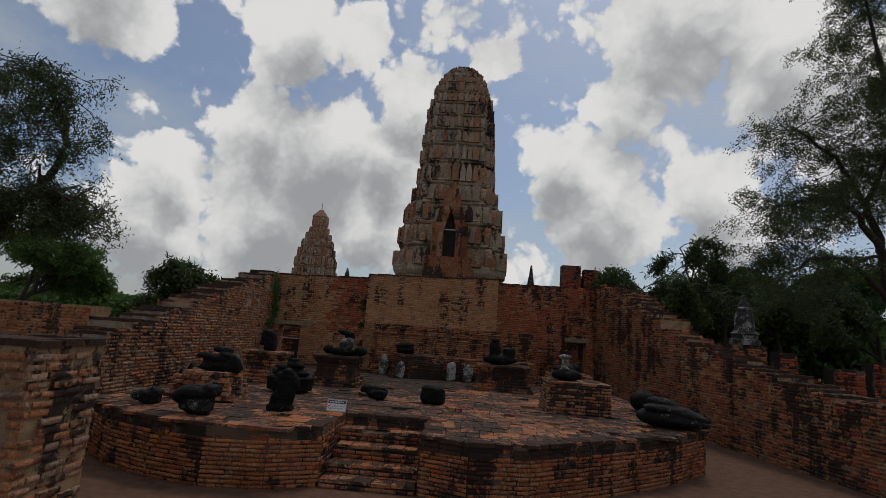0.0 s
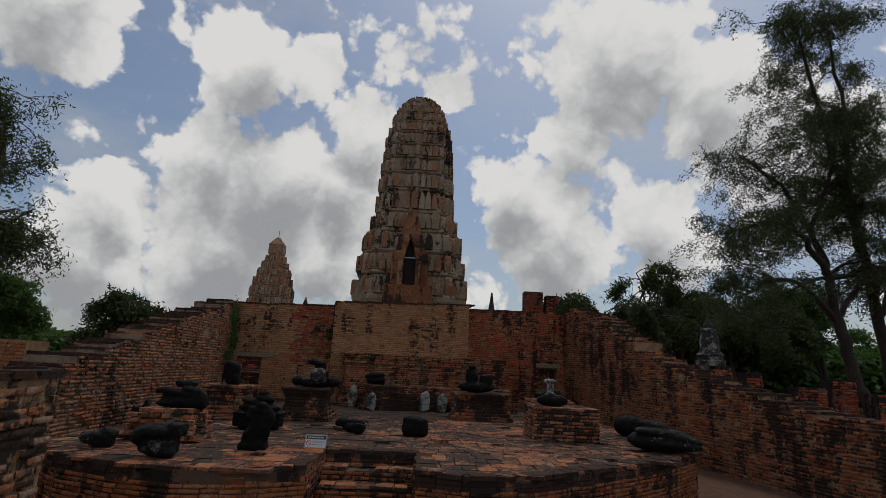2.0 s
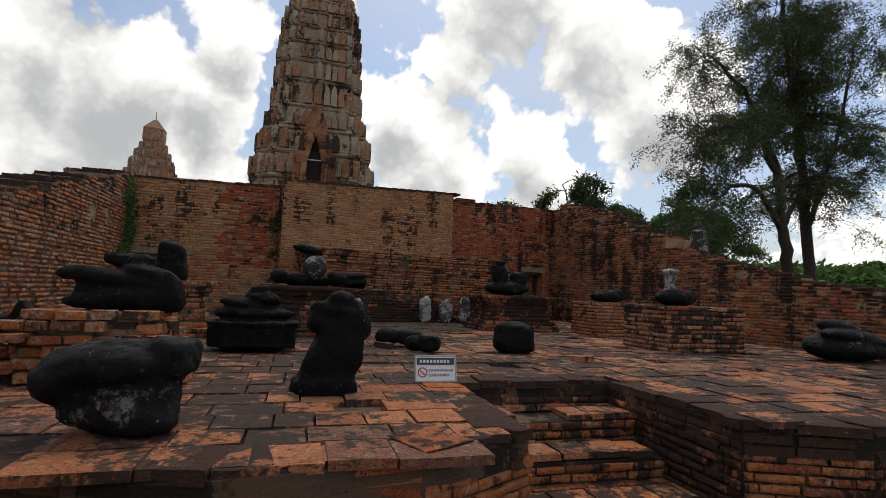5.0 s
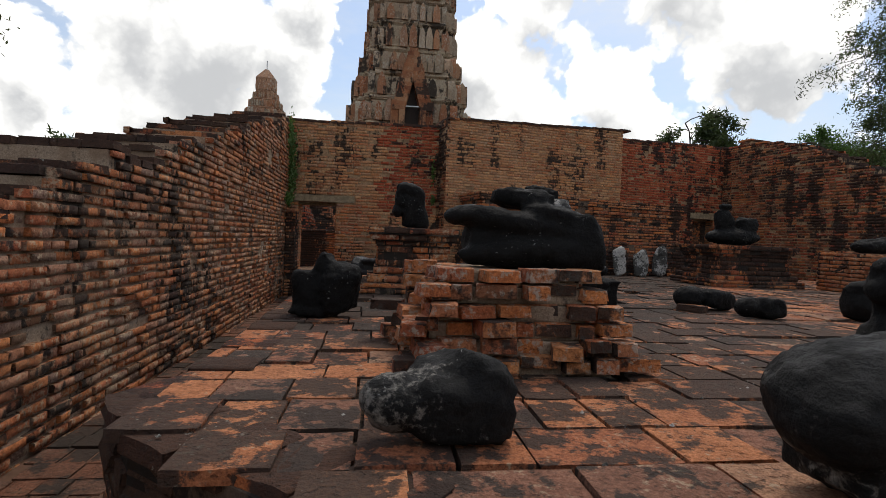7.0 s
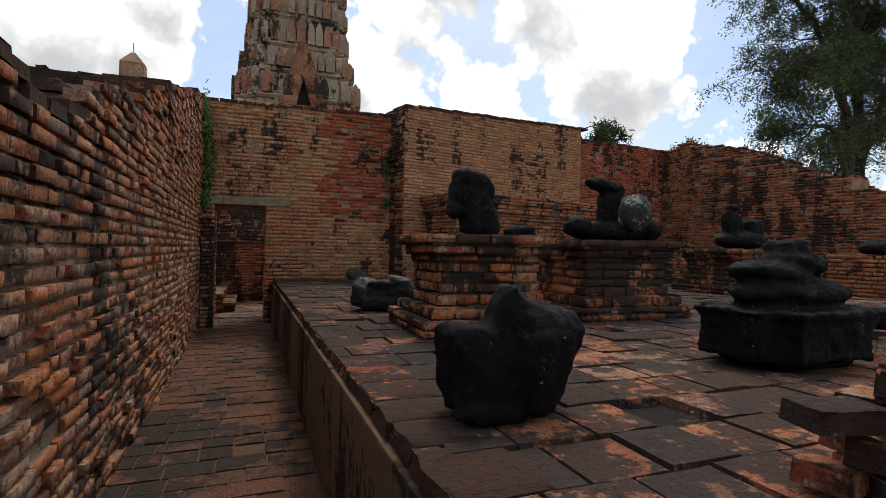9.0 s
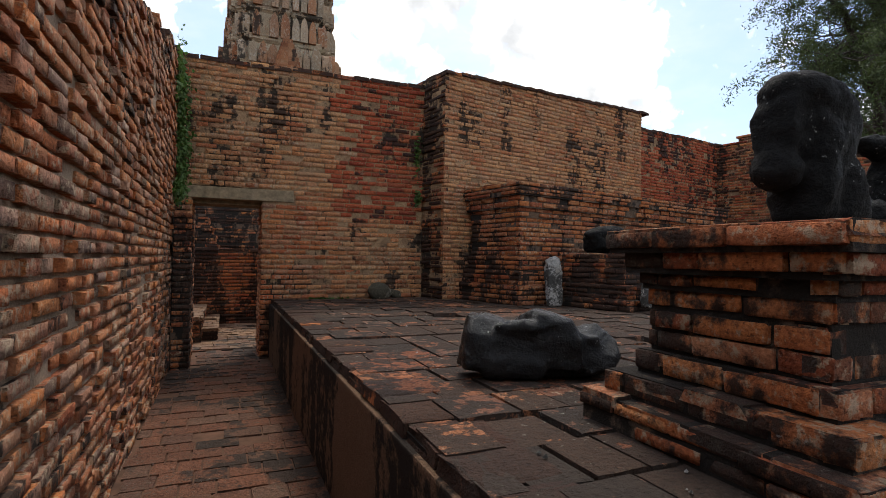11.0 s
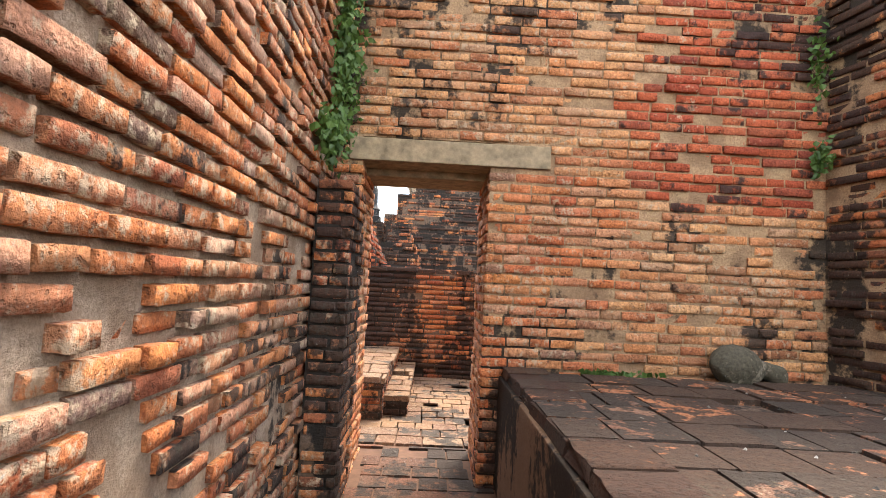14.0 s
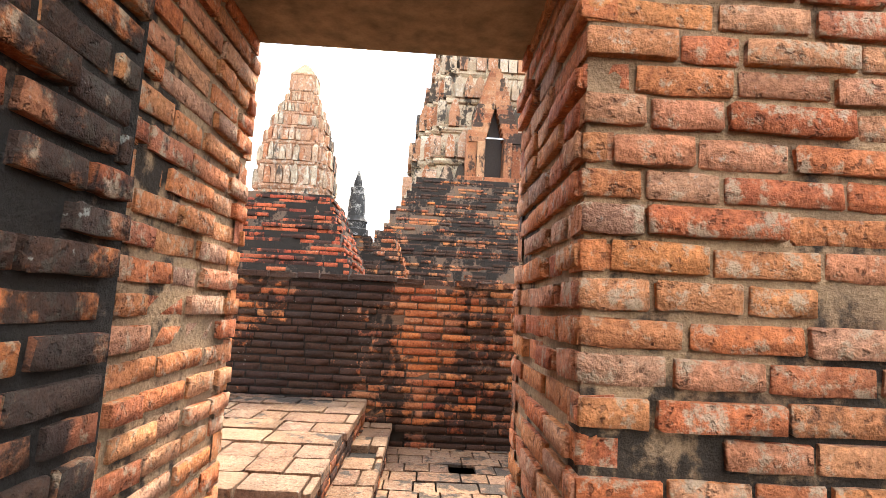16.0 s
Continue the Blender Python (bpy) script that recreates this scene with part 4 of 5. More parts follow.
part("crossbar", box_bm((TC[0] - 0.8, yF - 0.5, 11.9), (TC[0] + 0.8, yF - 0.42, 12.0)), M_METAL, tower, "thin rail across the doorway")

SC = (-10.5, 36.0)
SPIRE = [(1.0, 1.7), (3.7, 1.45), (6.3, 1.26), (7.0, 1.14), (7.85, 0.9), (8.6, 0.64), (8.9, 0.5), (9.1, 0.47), (9.25, 0.55), (9.8, 0.52), (10.15, 0.36), (10.4, 0.1)]
spire = great_tower("small_tower", SC, SPIRE, [1.0, 2.6, 4.1, 5.2, 6.1, 6.9, 7.55, 8.15, 8.65, 9.1, 9.9], M_TOWER, "small weathered stucco-and-brick temple spire", 311)
part("finial", box_bm((SC[0] - 0.02, SC[1] - 0.02, 10.3), (SC[0] + 0.02, SC[1] + 0.02, 10.9)), M_METAL, spire, "thin metal rod")


def chedi(name, x, y, z0, r, h, label):
    """A small bell-shaped memorial."""
    prof = [(1.25, 0), (1.25, 0.10), (1.05, 0.12), (1.05, 0.2), (1.15, 0.22), (0.95, 0.26), (0.82, 0.30), (0.78, 0.55), (0.62, 0.68), (0.66, 0.70), (0.66, 0.74), (0.4, 0.76), (0.42, 0.82), (0.25, 0.9), (0.1, 1.0)]
    verts, faces, m = [], [], 12
    for k, f in prof:
        for j in range(m):
            a = 2 * math.pi * j / m
            verts.append((x + r * k * math.cos(a), y + r * k * math.sin(a), z0 + h * f))
    for i in range(len(prof) - 1):
        for j in range(m):
            faces.append((i * m + j, i * m + (j + 1) % m, (i + 1) * m + (j + 1) % m, (i + 1) * m + j))
    faces.append(tuple((len(prof) - 1) * m + j for j in range(m)))
    return tagged(mesh_object(name, verts, faces, M_WORN), label, "chedi")


chedi("chedi", -8.1, 36.0, 3.6, 0.42, 2.6, "small grey stone memorial chedi behind the ruin")
stepped_ruin("chedi_plinth", -8.8, -7.4, 35.2, 36.8, -0.1, 3.62, 3, M_BLACKB, "blackened brick plinth under a small chedi", 263, (0.1, 0.1))
chedi("chedi", 6.6, 48.0, -0.2, 0.75, 9.2, "small ringed stone spire far behind the wall")
chedi("chedi", 10.7, 18.0, 2.35, 0.40, 1.75, "round grey stone memorial chedi on a brick base among trees")
stepped_ruin("chedi_plinth", 10.1, 11.3, 17.4, 18.6, -0.3, 2.37, 2, M_BRICK, "square brick base under the round chedi", 261, (0.12, 0.12))
stepped_ruin("brick_ruin", 7.1, 8.35, 34.0, 35.2, -0.3, 7.2, 2, M_REDB, "standing broken brick columns beyond the side wall", 271, (0.02, 0.02))
stepped_ruin("brick_ruin", 8.6, 9.5, 34.1, 35.1, -0.3, 7.0, 2, M_REDB, "standing broken brick column beyond the side wall", 273, (0.02, 0.02))

# ---- trees ----
def tree(name, base, trunk, spread, height, leaves, seed, label, mat=None, lean=(0, 0), droop=0.25, size=0.11, levels=4, stem=0.38, decay=(0.62, 0.82), lift=0.35):
    r = random.Random(seed)
    root = bpy.data.objects.new(name, None)
    scene.collection.objects.link(root)
    tagged(root, label, "tree")
    bm = bmesh.new()
    tips = []

    def tube(points, r0, r1):
        prev = None
        n = len(points)
        for i, p in enumerate(points):
            d = (points[min(i + 1, n - 1)] - points[max(i - 1, 0)]).normalized()
            q = d.to_track_quat("Z", "Y")
            rad = r0 + (r1 - r0) * i / (n - 1)
            sides = 7 if r0 > 0.08 else 4
            ring = [bm.verts.new(p + q @ Vector((math.cos(2 * math.pi * k / sides) * rad, math.sin(2 * math.pi * k / sides) * rad, 0))) for k in range(sides)]
            if prev:
                for k in range(sides):
                    bm.faces.new((prev[k], prev[(k + 1) % sides], ring[(k + 1) % sides], ring[k]))
            prev = ring

    def grow(p, d, length, rad, level):
        pts, q = [p.copy()], p.copy()
        dd = d.copy()
        n = 5
        for i in range(n):
            dd = (dd + Vector((r.gauss(0, 0.22), r.gauss(0, 0.22), r.gauss(0, 0.12)))).normalized()
            if level >= levels - 1:
                dd = (dd + Vector((0, 0, -droop * 0.4))).normalized()
            q = q + dd * (length / n)
            pts.append(q.copy())
        tube(pts, rad, rad * 0.55)
        if level >= levels:
            tips.extend(pts[1:])
            return
        if level >= levels - 1:
            tips.extend(pts[3:])
        kids = r.choice((3, 3, 4)) if level else 4
        for k in range(kids):
            f = r.uniform(0.5, 1.0) if k else 1.0
            at = pts[max(1, min(n, round(f * n)))]
            ang = r.uniform(0, 2 * math.pi)
            flat = Vector((math.cos(ang), math.sin(ang), 0))
            nd = (dd * 0.55 + flat * spread * r.uniform(0.6, 1.1) + Vector((0, 0, lift - 0.12 * level))).normalized()
            grow(at, nd, length * r.uniform(*decay), rad * 0.55 * r.uniform(0.8, 1.1), level + 1)

    b = Vector(base)
    start = Vector((lean[0], lean[1], 1)).normalized()
    grow(b, start, height * stem, trunk, 0)
    part("trunk", bm, M_BARK, root, "", True)
    verts, faces = [], []
    for i in range(leaves):
        c = r.choice(tips) + Vector((r.gauss(0, 0.24), r.gauss(0, 0.24), r.gauss(-0.14, 0.22)))
        a = Vector((r.gauss(0, 1), r.gauss(0, 1), r.gauss(-0.6, 0.8))).normalized()
        s = a.cross(Vector((r.gauss(0, 1), r.gauss(0, 1), r.gauss(0, 1)))).normalized()
        L, wd = size * r.uniform(0.7, 1.5), size * r.uniform(0.22, 0.4)
        k = len(verts)
        verts += [c - a * L, c + s * wd, c + a * L, c - s * wd]
        faces.append((k, k + 1, k + 2, k + 3))
    crown = mesh_object("crown", verts, faces, mat or M_LEAF, root)
    tagged(crown, kind="stuff")
    return root


def shaped_tree(name, stems, leaves, seed, label, reach=2.2, size=0.066, mat=None, droop=0.55):
    """A tree whose trunk and limbs are given as (points, thickness at both ends); twigs and leaves grow from the limbs."""
    r = random.Random(seed)
    root = bpy.data.objects.new(name, None)
    scene.collection.objects.link(root)
    tagged(root, label, "tree")
    bm, tips = bmesh.new(), []

    def tube(points, r0, r1, sides):
        prev, n = None, len(points)
        for i, p in enumerate(points):
            q = (points[min(i + 1, n - 1)] - points[max(i - 1, 0)]).normalized().to_track_quat("Z", "Y")
            rad = (r0 + (r1 - r0) * i / (n - 1)) * (1.25 if i == 0 and r0 > 0.2 else 1.0)
            ring = [bm.verts.new(p + q @ Vector((math.cos(2 * math.pi * k / sides) * rad, math.sin(2 * math.pi * k / sides) * rad, 0))) for k in range(sides)]
            for k in range(sides if prev else 0):
                bm.faces.new((prev[k], prev[(k + 1) % sides], ring[(k + 1) % sides], ring[k]))
            prev = ring

    def twig(p, d, length, rad, level):
        pts, q, n = [p.copy()], p.copy(), 5
        for i in range(n):
            d = (d + Vector((r.gauss(0, 0.28), r.gauss(0, 0.28), r.gauss(0, 0.22) - droop * 0.16 * level))).normalized()
            q = q + d * (length / n)
            pts.append(q.copy())
        tube(pts, rad, rad * 0.5, 5 if level == 1 else 3)
        if level == 3:
            tips.extend(pts[1:])
            return
        if level == 2:
            tips.extend(pts[3:])
        for k in range(4):
            a = r.uniform(0, 2 * math.pi)
            nd = (d * 0.5 + Vector((math.cos(a), math.sin(a), r.uniform(-0.25, 0.7))) * 0.9).normalized()
            twig(pts[r.randint(2, n)], nd, length * r.uniform(0.5, 0.75), rad * 0.5, level + 1)

    for points, r0, r1, bare in stems:
        pts = [Vector(p) for p in points]
        fine = []
        for k in range(len(pts) - 1):
            a, b, c, d = pts[max(k - 1, 0)], pts[k], pts[k + 1], pts[min(k + 2, len(pts) - 1)]
            for i in range(5):
                f = i / 5
                fine.append(0.5 * (2 * b + (c - a) * f + (2 * a - 5 * b + 4 * c - d) * f * f + (3 * b - a - 3 * c + d) * f ** 3) + Vector((r.gauss(0, 0.05), r.gauss(0, 0.05), r.gauss(0, 0.04))))
        fine.append(pts[-1])
        tube(fine, r0, r1, 9)
        for k, p in enumerate(fine):
            f = k / (len(fine) - 1)
            if f < bare:
                continue
            for _ in range(2 if f < 0.98 else 4):
                a = r.uniform(0, 2 * math.pi)
                twig(p, Vector((math.cos(a), math.sin(a), r.uniform(-0.2, 0.9))).normalized(), reach * r.uniform(0.6, 1.1), r1 * 0.5, 1)
    part("trunk", bm, M_BARK, root, "", True)
    verts, faces = [], []
    for i in range(leaves):
        c = r.choice(tips) + Vector((r.gauss(0, 0.13), r.gauss(0, 0.13), r.gauss(-0.08, 0.14)))
        a = Vector((r.gauss(0, 1), r.gauss(0, 1), r.gauss(-0.6, 0.8))).normalized()
        s_ = a.cross(Vector((r.gauss(0, 1), r.gauss(0, 1), r.gauss(0, 1)))).normalized()
        L, wd = size * r.uniform(0.7, 1.5), size * r.uniform(0.25, 0.42)
        k = len(verts)
        verts += [c - a * L, c + s_ * wd, c + a * L, c - s_ * wd]
        faces.append((k, k + 1, k + 2, k + 3))
    tagged(mesh_object("crown", verts, faces, mat or M_LEAF, root), kind="stuff")
    return root


shaped_tree("tree", [([(20.2, 22.0, -0.3), (19.4, 22.0, 2.4), (18.9, 22.0, 4.6), (18.6, 21.8, 6.6)], 0.3, 0.19, 1.0),
                     ([(18.6, 21.8, 6.6), (17.4, 21.5, 8.2), (15.8, 21.2, 8.9), (14.0, 21.0, 8.4)], 0.17, 0.05, 0.35),
                     ([(18.6, 21.8, 6.6), (18.2, 22.2, 9.0), (17.2, 22.4, 11.2), (15.6, 22.6, 12.6)], 0.19, 0.05, 0.3),
                     ([(18.2, 22.2, 9.0), (18.9, 21.4, 11.6), (18.5, 21.0, 14.2)], 0.13, 0.04, 0.3),
                     ([(18.9, 22.0, 4.6), (17.2, 21.4, 6.0), (15.2, 20.8, 6.2), (13.9, 20.6, 5.4)], 0.14, 0.04, 0.5),
                     ([(18.9, 22.0, 4.8), (20.6, 22.6, 6.6), (22.6, 23.0, 7.2)], 0.15, 0.05, 0.4)], 62000, 431, "tall airy tree with a leaning dark trunk and small olive leaves")
shaped_tree("tree", [([(22.6, 23.5, -0.3), (22.2, 23.5, 4.0), (21.6, 23.2, 8.0), (21.0, 23.0, 11.0)], 0.3, 0.17, 0.8),
                     ([(21.6, 23.2, 8.0), (20.2, 22.6, 12.5), (19.2, 22.2, 16.5), (18.6, 22.0, 20.0)], 0.16, 0.05, 0.3),
                     ([(21.0, 23.0, 11.0), (21.8, 23.4, 16.0), (21.4, 23.4, 21.0)], 0.17, 0.05, 0.1),
                     ([(22.2, 23.5, 5.0), (24.2, 23.5, 9.5), (25.0, 23.0, 15.0)], 0.15, 0.05, 0.3)], 90000, 433, "large dark tree with a twisting trunk beside the ruins", reach=2.5)
shaped_tree("tree", [([(-15.6, 15.2, -0.3), (-15.2, 14.8, 2.6), (-14.2, 14.3, 4.1), (-13.4, 14.0, 4.9), (-12.2, 13.8, 5.3)], 0.34, 0.12, 0.75),
                     ([(-13.2, 14.0, 5.0), (-12.0, 13.8, 6.6), (-12.6, 13.8, 8.4), (-13.6, 13.8, 9.2)], 0.13, 0.05, 0.4),
                     ([(-14.2, 14.3, 4.1), (-14.9, 14.0, 6.4), (-15.2, 14.0, 8.2)], 0.15, 0.05, 0.3),
                     ([(-12.2, 13.8, 5.3), (-11.3, 13.7, 5.1)], 0.10, 0.06, 0.3)], 34000, 435, "old crooked tree with sparse drooping twigs", reach=1.5, size=0.06, droop=0.8)
tree("tree", (13.4, 36.0, -0.1), 0.26, 0.8, 12.4, 42000, 403, "low rounded tree behind the side wall", lean=(0.0, 0), size=0.15, droop=0.9, stem=0.36, lift=0.55)
tree("tree", (18.2, 36.0, -0.1), 0.26, 0.85, 12.6, 36000, 404, "umbrella-shaped tree with a bare forked trunk", size=0.15, droop=0.7, stem=0.4)
tree("tree", (23.4, 37.0, -0.1), 0.24, 0.85, 12.2, 34000, 406, "umbrella-shaped tree seen over the wall", size=0.15, droop=0.8, stem=0.4)
tree("tree", (29.0, 36.0, -0.1), 0.25, 0.9, 12.0, 34000, 405, "leafy tree in the row beyond the ruins", M_LEAFB, size=0.15)
tree("tree", (-20.5, 40.0, -0.1), 0.25, 1.0, 10.0, 16000, 408, "distant umbrella-shaped tree over the wall", size=0.18, droop=0.6)
tree("tree", (-16.8, 44.0, -0.1), 0.22, 1.0, 9.6, 12000, 409, "distant feathery tree over the wall", size=0.18, droop=0.8)
tree("tree", (-30.0, 31.0, -0.1), 0.3, 0.9, 10.5, 20000, 410, "dense green tree beyond the outer wall", M_LEAFB, size=0.18)


def woods(name, x0, x1, y, h, count, seed):
    r = random.Random(seed)
    verts, faces = [], []
    for i in range(count):
        x = r.uniform(x0, x1)
        top = h * (0.72 + 0.28 * noise.noise(Vector((x * 0.16, seed, 0))) + 0.15 * noise.noise(Vector((x * 0.7, seed, 3))))
        c = Vector((x, y + r.gauss(0, 2.0), r.uniform(0.0, 1.0) ** 0.6 * top))
        a = Vector((r.gauss(0, 1), r.gauss(0, 1), r.gauss(0, 0.7))).normalized()
        s = a.cross(Vector((r.gauss(0, 1), r.gauss(0, 1), r.gauss(0, 1)))).normalized()
        L = r.uniform(0.2, 0.42)
        k = len(verts)
        verts += [c - a * L, c + s * L * 0.5, c + a * L, c - s * L * 0.5]
        faces.append((k, k + 1, k + 2, k + 3))
    return tagged(mesh_object(name, verts, faces, M_LEAFB), "green belt of distant trees", "trees", kind="stuff")


woods("far_trees", 15, 62, 44, 7.0, 52000, 5)
woods("far_trees", -75, -14, 62, 5.2, 26000, 6)

# outer low walls
outer = structure(part("wall_outer", box_bm((-17.0, 13.0, -0.3), (-9.6, 13.8, 2.0)), M_MORTAR), "long low outer brick wall")
lay(courses((-17.0, 12.985, -0.17), X, -Y, 7.4, 2.2, seed=281, course=0.085, brick=(0.2, 0.33)), M_BRICK, outer)
r = random.Random(12)
for i in range(9):
    x, y = 11.0 + i * 1.3 + r.uniform(-0.3, 0.3), 15.0 + r.uniform(-1.0, 2.5)
    h = r.uniform(1.5, 2.5)
    stepped_ruin("brick_stub", x, x + r.uniform(0.5, 1.0), y, y + 0.7, -0.1, h, 2, M_REDB, "broken brick stub among the trees", 290 + i, (0.1, 0.1))


# ---- statues and pedestals on the terrace ----
def statue(name, at, blobs, label, mat=None, turn=0.0, voxel=0.016, category="statue", relief=0.02):
    """A worn stone fragment melted together from rounded masses (kind, centre, size, turn about x, y, z)."""
    bm = bmesh.new()
    for kind, c, s, rot in blobs:
        m = pose(*c, *rot) @ Matrix.Diagonal((*s, 1))
        if kind == "ball":
            bmesh.ops.create_icosphere(bm, subdivisions=3, radius=1, matrix=m)
        elif kind == "rock":
            rr = random.Random(round(sum(c) * 997 + s[0] * 131))
            b = bmesh.new()
            for _ in range(30):
                v = Vector((rr.gauss(0, 1), rr.gauss(0, 1), rr.gauss(0, 1))).normalized()
                b.verts.new([math.copysign(abs(a) ** 0.5, a) for a in v])
            bmesh.ops.convex_hull(b, input=b.verts[:])
            for v in [v for v in b.verts if not v.link_faces]:
                b.verts.remove(v)
            me = bpy.data.meshes.new("piece")
            b.transform(m)
            b.to_mesh(me)
            b.free()
            bm.from_mesh(me)
            bpy.data.meshes.remove(me)
        else:
            b = bmesh.new()
            bmesh.ops.create_cube(b, size=2)
            bmesh.ops.bevel(b, geom=b.edges[:], offset=0.35, segments=3, affect="EDGES")
            me = bpy.data.meshes.new("piece")
            b.transform(m)
            b.to_mesh(me)
            b.free()
            bm.from_mesh(me)
            bpy.data.meshes.remove(me)
    ob = part(name, bm, mat or M_STATUE, None, "", True)
    ob.matrix_basis = pose(*at, 0, 0, turn)
    rm = ob.modifiers.new("melt", "REMESH")
    rm.mode, rm.voxel_size, rm.use_smooth_shade = "VOXEL", voxel, True
    sm = ob.modifiers.new("soften", "SMOOTH")
    sm.iterations, sm.factor = 2, 0.5
    for size, k in ((0.16, 2.4), (0.04, 1.2)):
        tex = bpy.data.textures.new("wear", "CLOUDS")
        tex.noise_scale, tex.noise_depth = size, 4
        dp = ob.modifiers.new("wear", "DISPLACE")
        dp.texture, dp.strength, dp.mid_level, dp.texture_coords = tex, relief * k, 0.5, "GLOBAL"
    return tagged(ob, label, category, "stone fragments on the terrace" if category == "statue" else "")


def tiered_base(name, x0, x1, y0, y1, z0, z1, profile, mat, label, seed, singles=None):
    """A moulded brick pedestal: profile gives (height share, how far that band stands out)."""
    bands, ob = [], None
    for (f0, o), (f1, _) in zip(profile, profile[1:] + [(1.0, 0)]):
        za, zb = z0 + (z1 - z0) * f0, z0 + (z1 - z0) * f1
        bm = box_bm((x0 - o + 0.013, y0 - o + 0.013, za - 0.01), (x1 + o - 0.013, y1 + o - 0.013, zb - 0.003))
        if ob is None:
            ob = tagged(part(name, bm, M_DARKM), label, "pedestal")
        else:
            part("moulding", bm, M_DARKM, ob)
        bands.append((za, zb, o))
    br = []
    for i, (za, zb, o) in enumerate(bands):
        h = zb - za
        n = max(1, round(h / 0.062))
        k = dict(course=h / n - 1e-6, brick=(0.14, 0.3), rough=0.008, gap=0.012, tilt=0.01)
        br += courses((x0 - o, y0 - o, za), X, -Y, x1 - x0 + 2 * o, h, seed=seed + i * 5, **k)
        br += courses((x0 - o, y1 + o, za), -Y, -X, y1 - y0 + 2 * o, h, seed=seed + i * 5 + 1, **k)
        br += courses((x1 + o, y0 - o, za), Y, X, y1 - y0 + 2 * o, h, seed=seed + i * 5 + 2, **k)
        if i == len(bands) - 1 or bands[i + 1][2] < o:
            br += tiles(x0 - o, x1 + o, y0 - o, y1 + o, zb, lambda a, b: x0 - o < a < x1 + o and y0 - o < b < y1 + o, 0.24, seed + i * 5 + 3, 0.04, 0.006)
    lay(br, mat, ob, singles)
    return ob


MOULD = [(0.0, 0.16), (0.16, 0.10), (0.28, 0.03), (0.40, 0.0), (0.72, 0.02), (0.80, 0.06), (0.90, 0.10)]
REAR_THINGS = [tiered_base("altar", -2.25, 2.75, 15.35, BACK - 0.6, TOP, 2.15, MOULD, M_BRICK, "long moulded brick altar base against the buttress", 501, lambda p: p.x < -0.6)]
tiered_base("brick_pedestal", -4.02, -3.28, 10.62, 11.22, TOP, 1.27, MOULD, M_PIER, "moulded orange and black brick pedestal", 521, lambda p: True)
tiered_base("brick_pedestal", -2.54, -1.7, 11.06, 11.9, TOP, 1.27, MOULD, M_BLACKB, "stepped blackened brick pedestal", 541, lambda p: True)
tiered_base("brick_pedestal", 1.3, 2.5, 12.75, 13.7, TOP, 1.25, MOULD, M_BLACKB, "stepped blackened brick pedestal", 561)
REAR_THINGS.append(tiered_base("altar_step", -1.7, 2.6, 14.2, 15.15, TOP, 1.25, [(0.0, 0.16), (0.2, 0.1), (0.45, 0.02), (0.75, 0.0)], M_BLACKB, "rough blackened brick step before the altar", 591))
for thing in REAR_THINGS:
    thing.matrix_basis = REAR
tiered_base("brick_block", 2.95, 3.95, 11.8, 12.7, TOP, 1.2, [(0.0, 0.0), (0.5, 0.0)], M_BRICK, "small square brick block", 595)
tiered_base("brick_pier", 2.5, 3.75, 9.45, 10.4, TOP, 1.2, [(0.0, 0.0), (0.3, 0.0)], M_PILE, "square rough brick pier with broken top", 581, lambda p: True)


def rubble_pile(name, cx, cy, w, d, z0, layers, seed, label):
    r = random.Random(seed)
    core = None
    for i in range(layers):
        k = 0.86 * (1.0 - 0.34 * i / layers)
        bm = box_bm((cx - w / 2 * k, cy - d / 2 * k, z0 - 0.01 + i * 0.075), (cx + w / 2 * k, cy + d / 2 * k, z0 + (i + 1) * 0.075 - 0.012), 0.012)
        if core:
            part("mortar_layer", bm, M_LEFTM, core, "pale old mortar")
        else:
            core = part(name, bm, M_LEFTM)
    tagged(core, label, "pile")
    br = []
    for i in range(layers):
        k = 1.0 - 0.34 * i / layers + r.uniform(-0.05, 0.05)
        hw, hd = w / 2 * k, d / 2 * k
        z = z0 + (i + 1) * 0.075
        per = [(-hw, -hd, 1, 0, hw * 2), (hw, -hd, 0, 1, hd * 2), (hw, hd, -1, 0, hw * 2), (-hw, hd, 0, -1, hd * 2)]
        for x, y, ux, uy, L in per:
            at = 0.0
            while at < L:
                b = r.uniform(0.08, 0.22)
                u = Vector((ux, uy, 0))
                inn = Vector((-uy, ux, 0))
                p = Vector((cx + x, cy + y, z)) + u * (at + b / 2) + inn * (0.06 + r.uniform(-0.07, 0.05)) + Z * r.uniform(-0.012, 0.012)
                t = r.uniform(-0.3, 0.3)
                br.append((p, u, inn, Z, (b * 0.84, r.uniform(0.10, 0.14), r.uniform(0.048, 0.066)), r.randrange(1000), t))
                at += b
    lay(br, M_PILE, core, lambda p: True)
    return core


rubble_pile("brick_pile", -3.42, 7.85, 1.0, 0.86, TOP, 6, 601, "loose pile of mortared broken bricks")
B, C, R = "ball", "block", "rock"
O = (0, 0, 0)
def scaled(blobs, k):
    return [(kind, tuple(v * k for v in c), tuple(v * k for v in size), turn) for kind, c, size, turn in blobs]


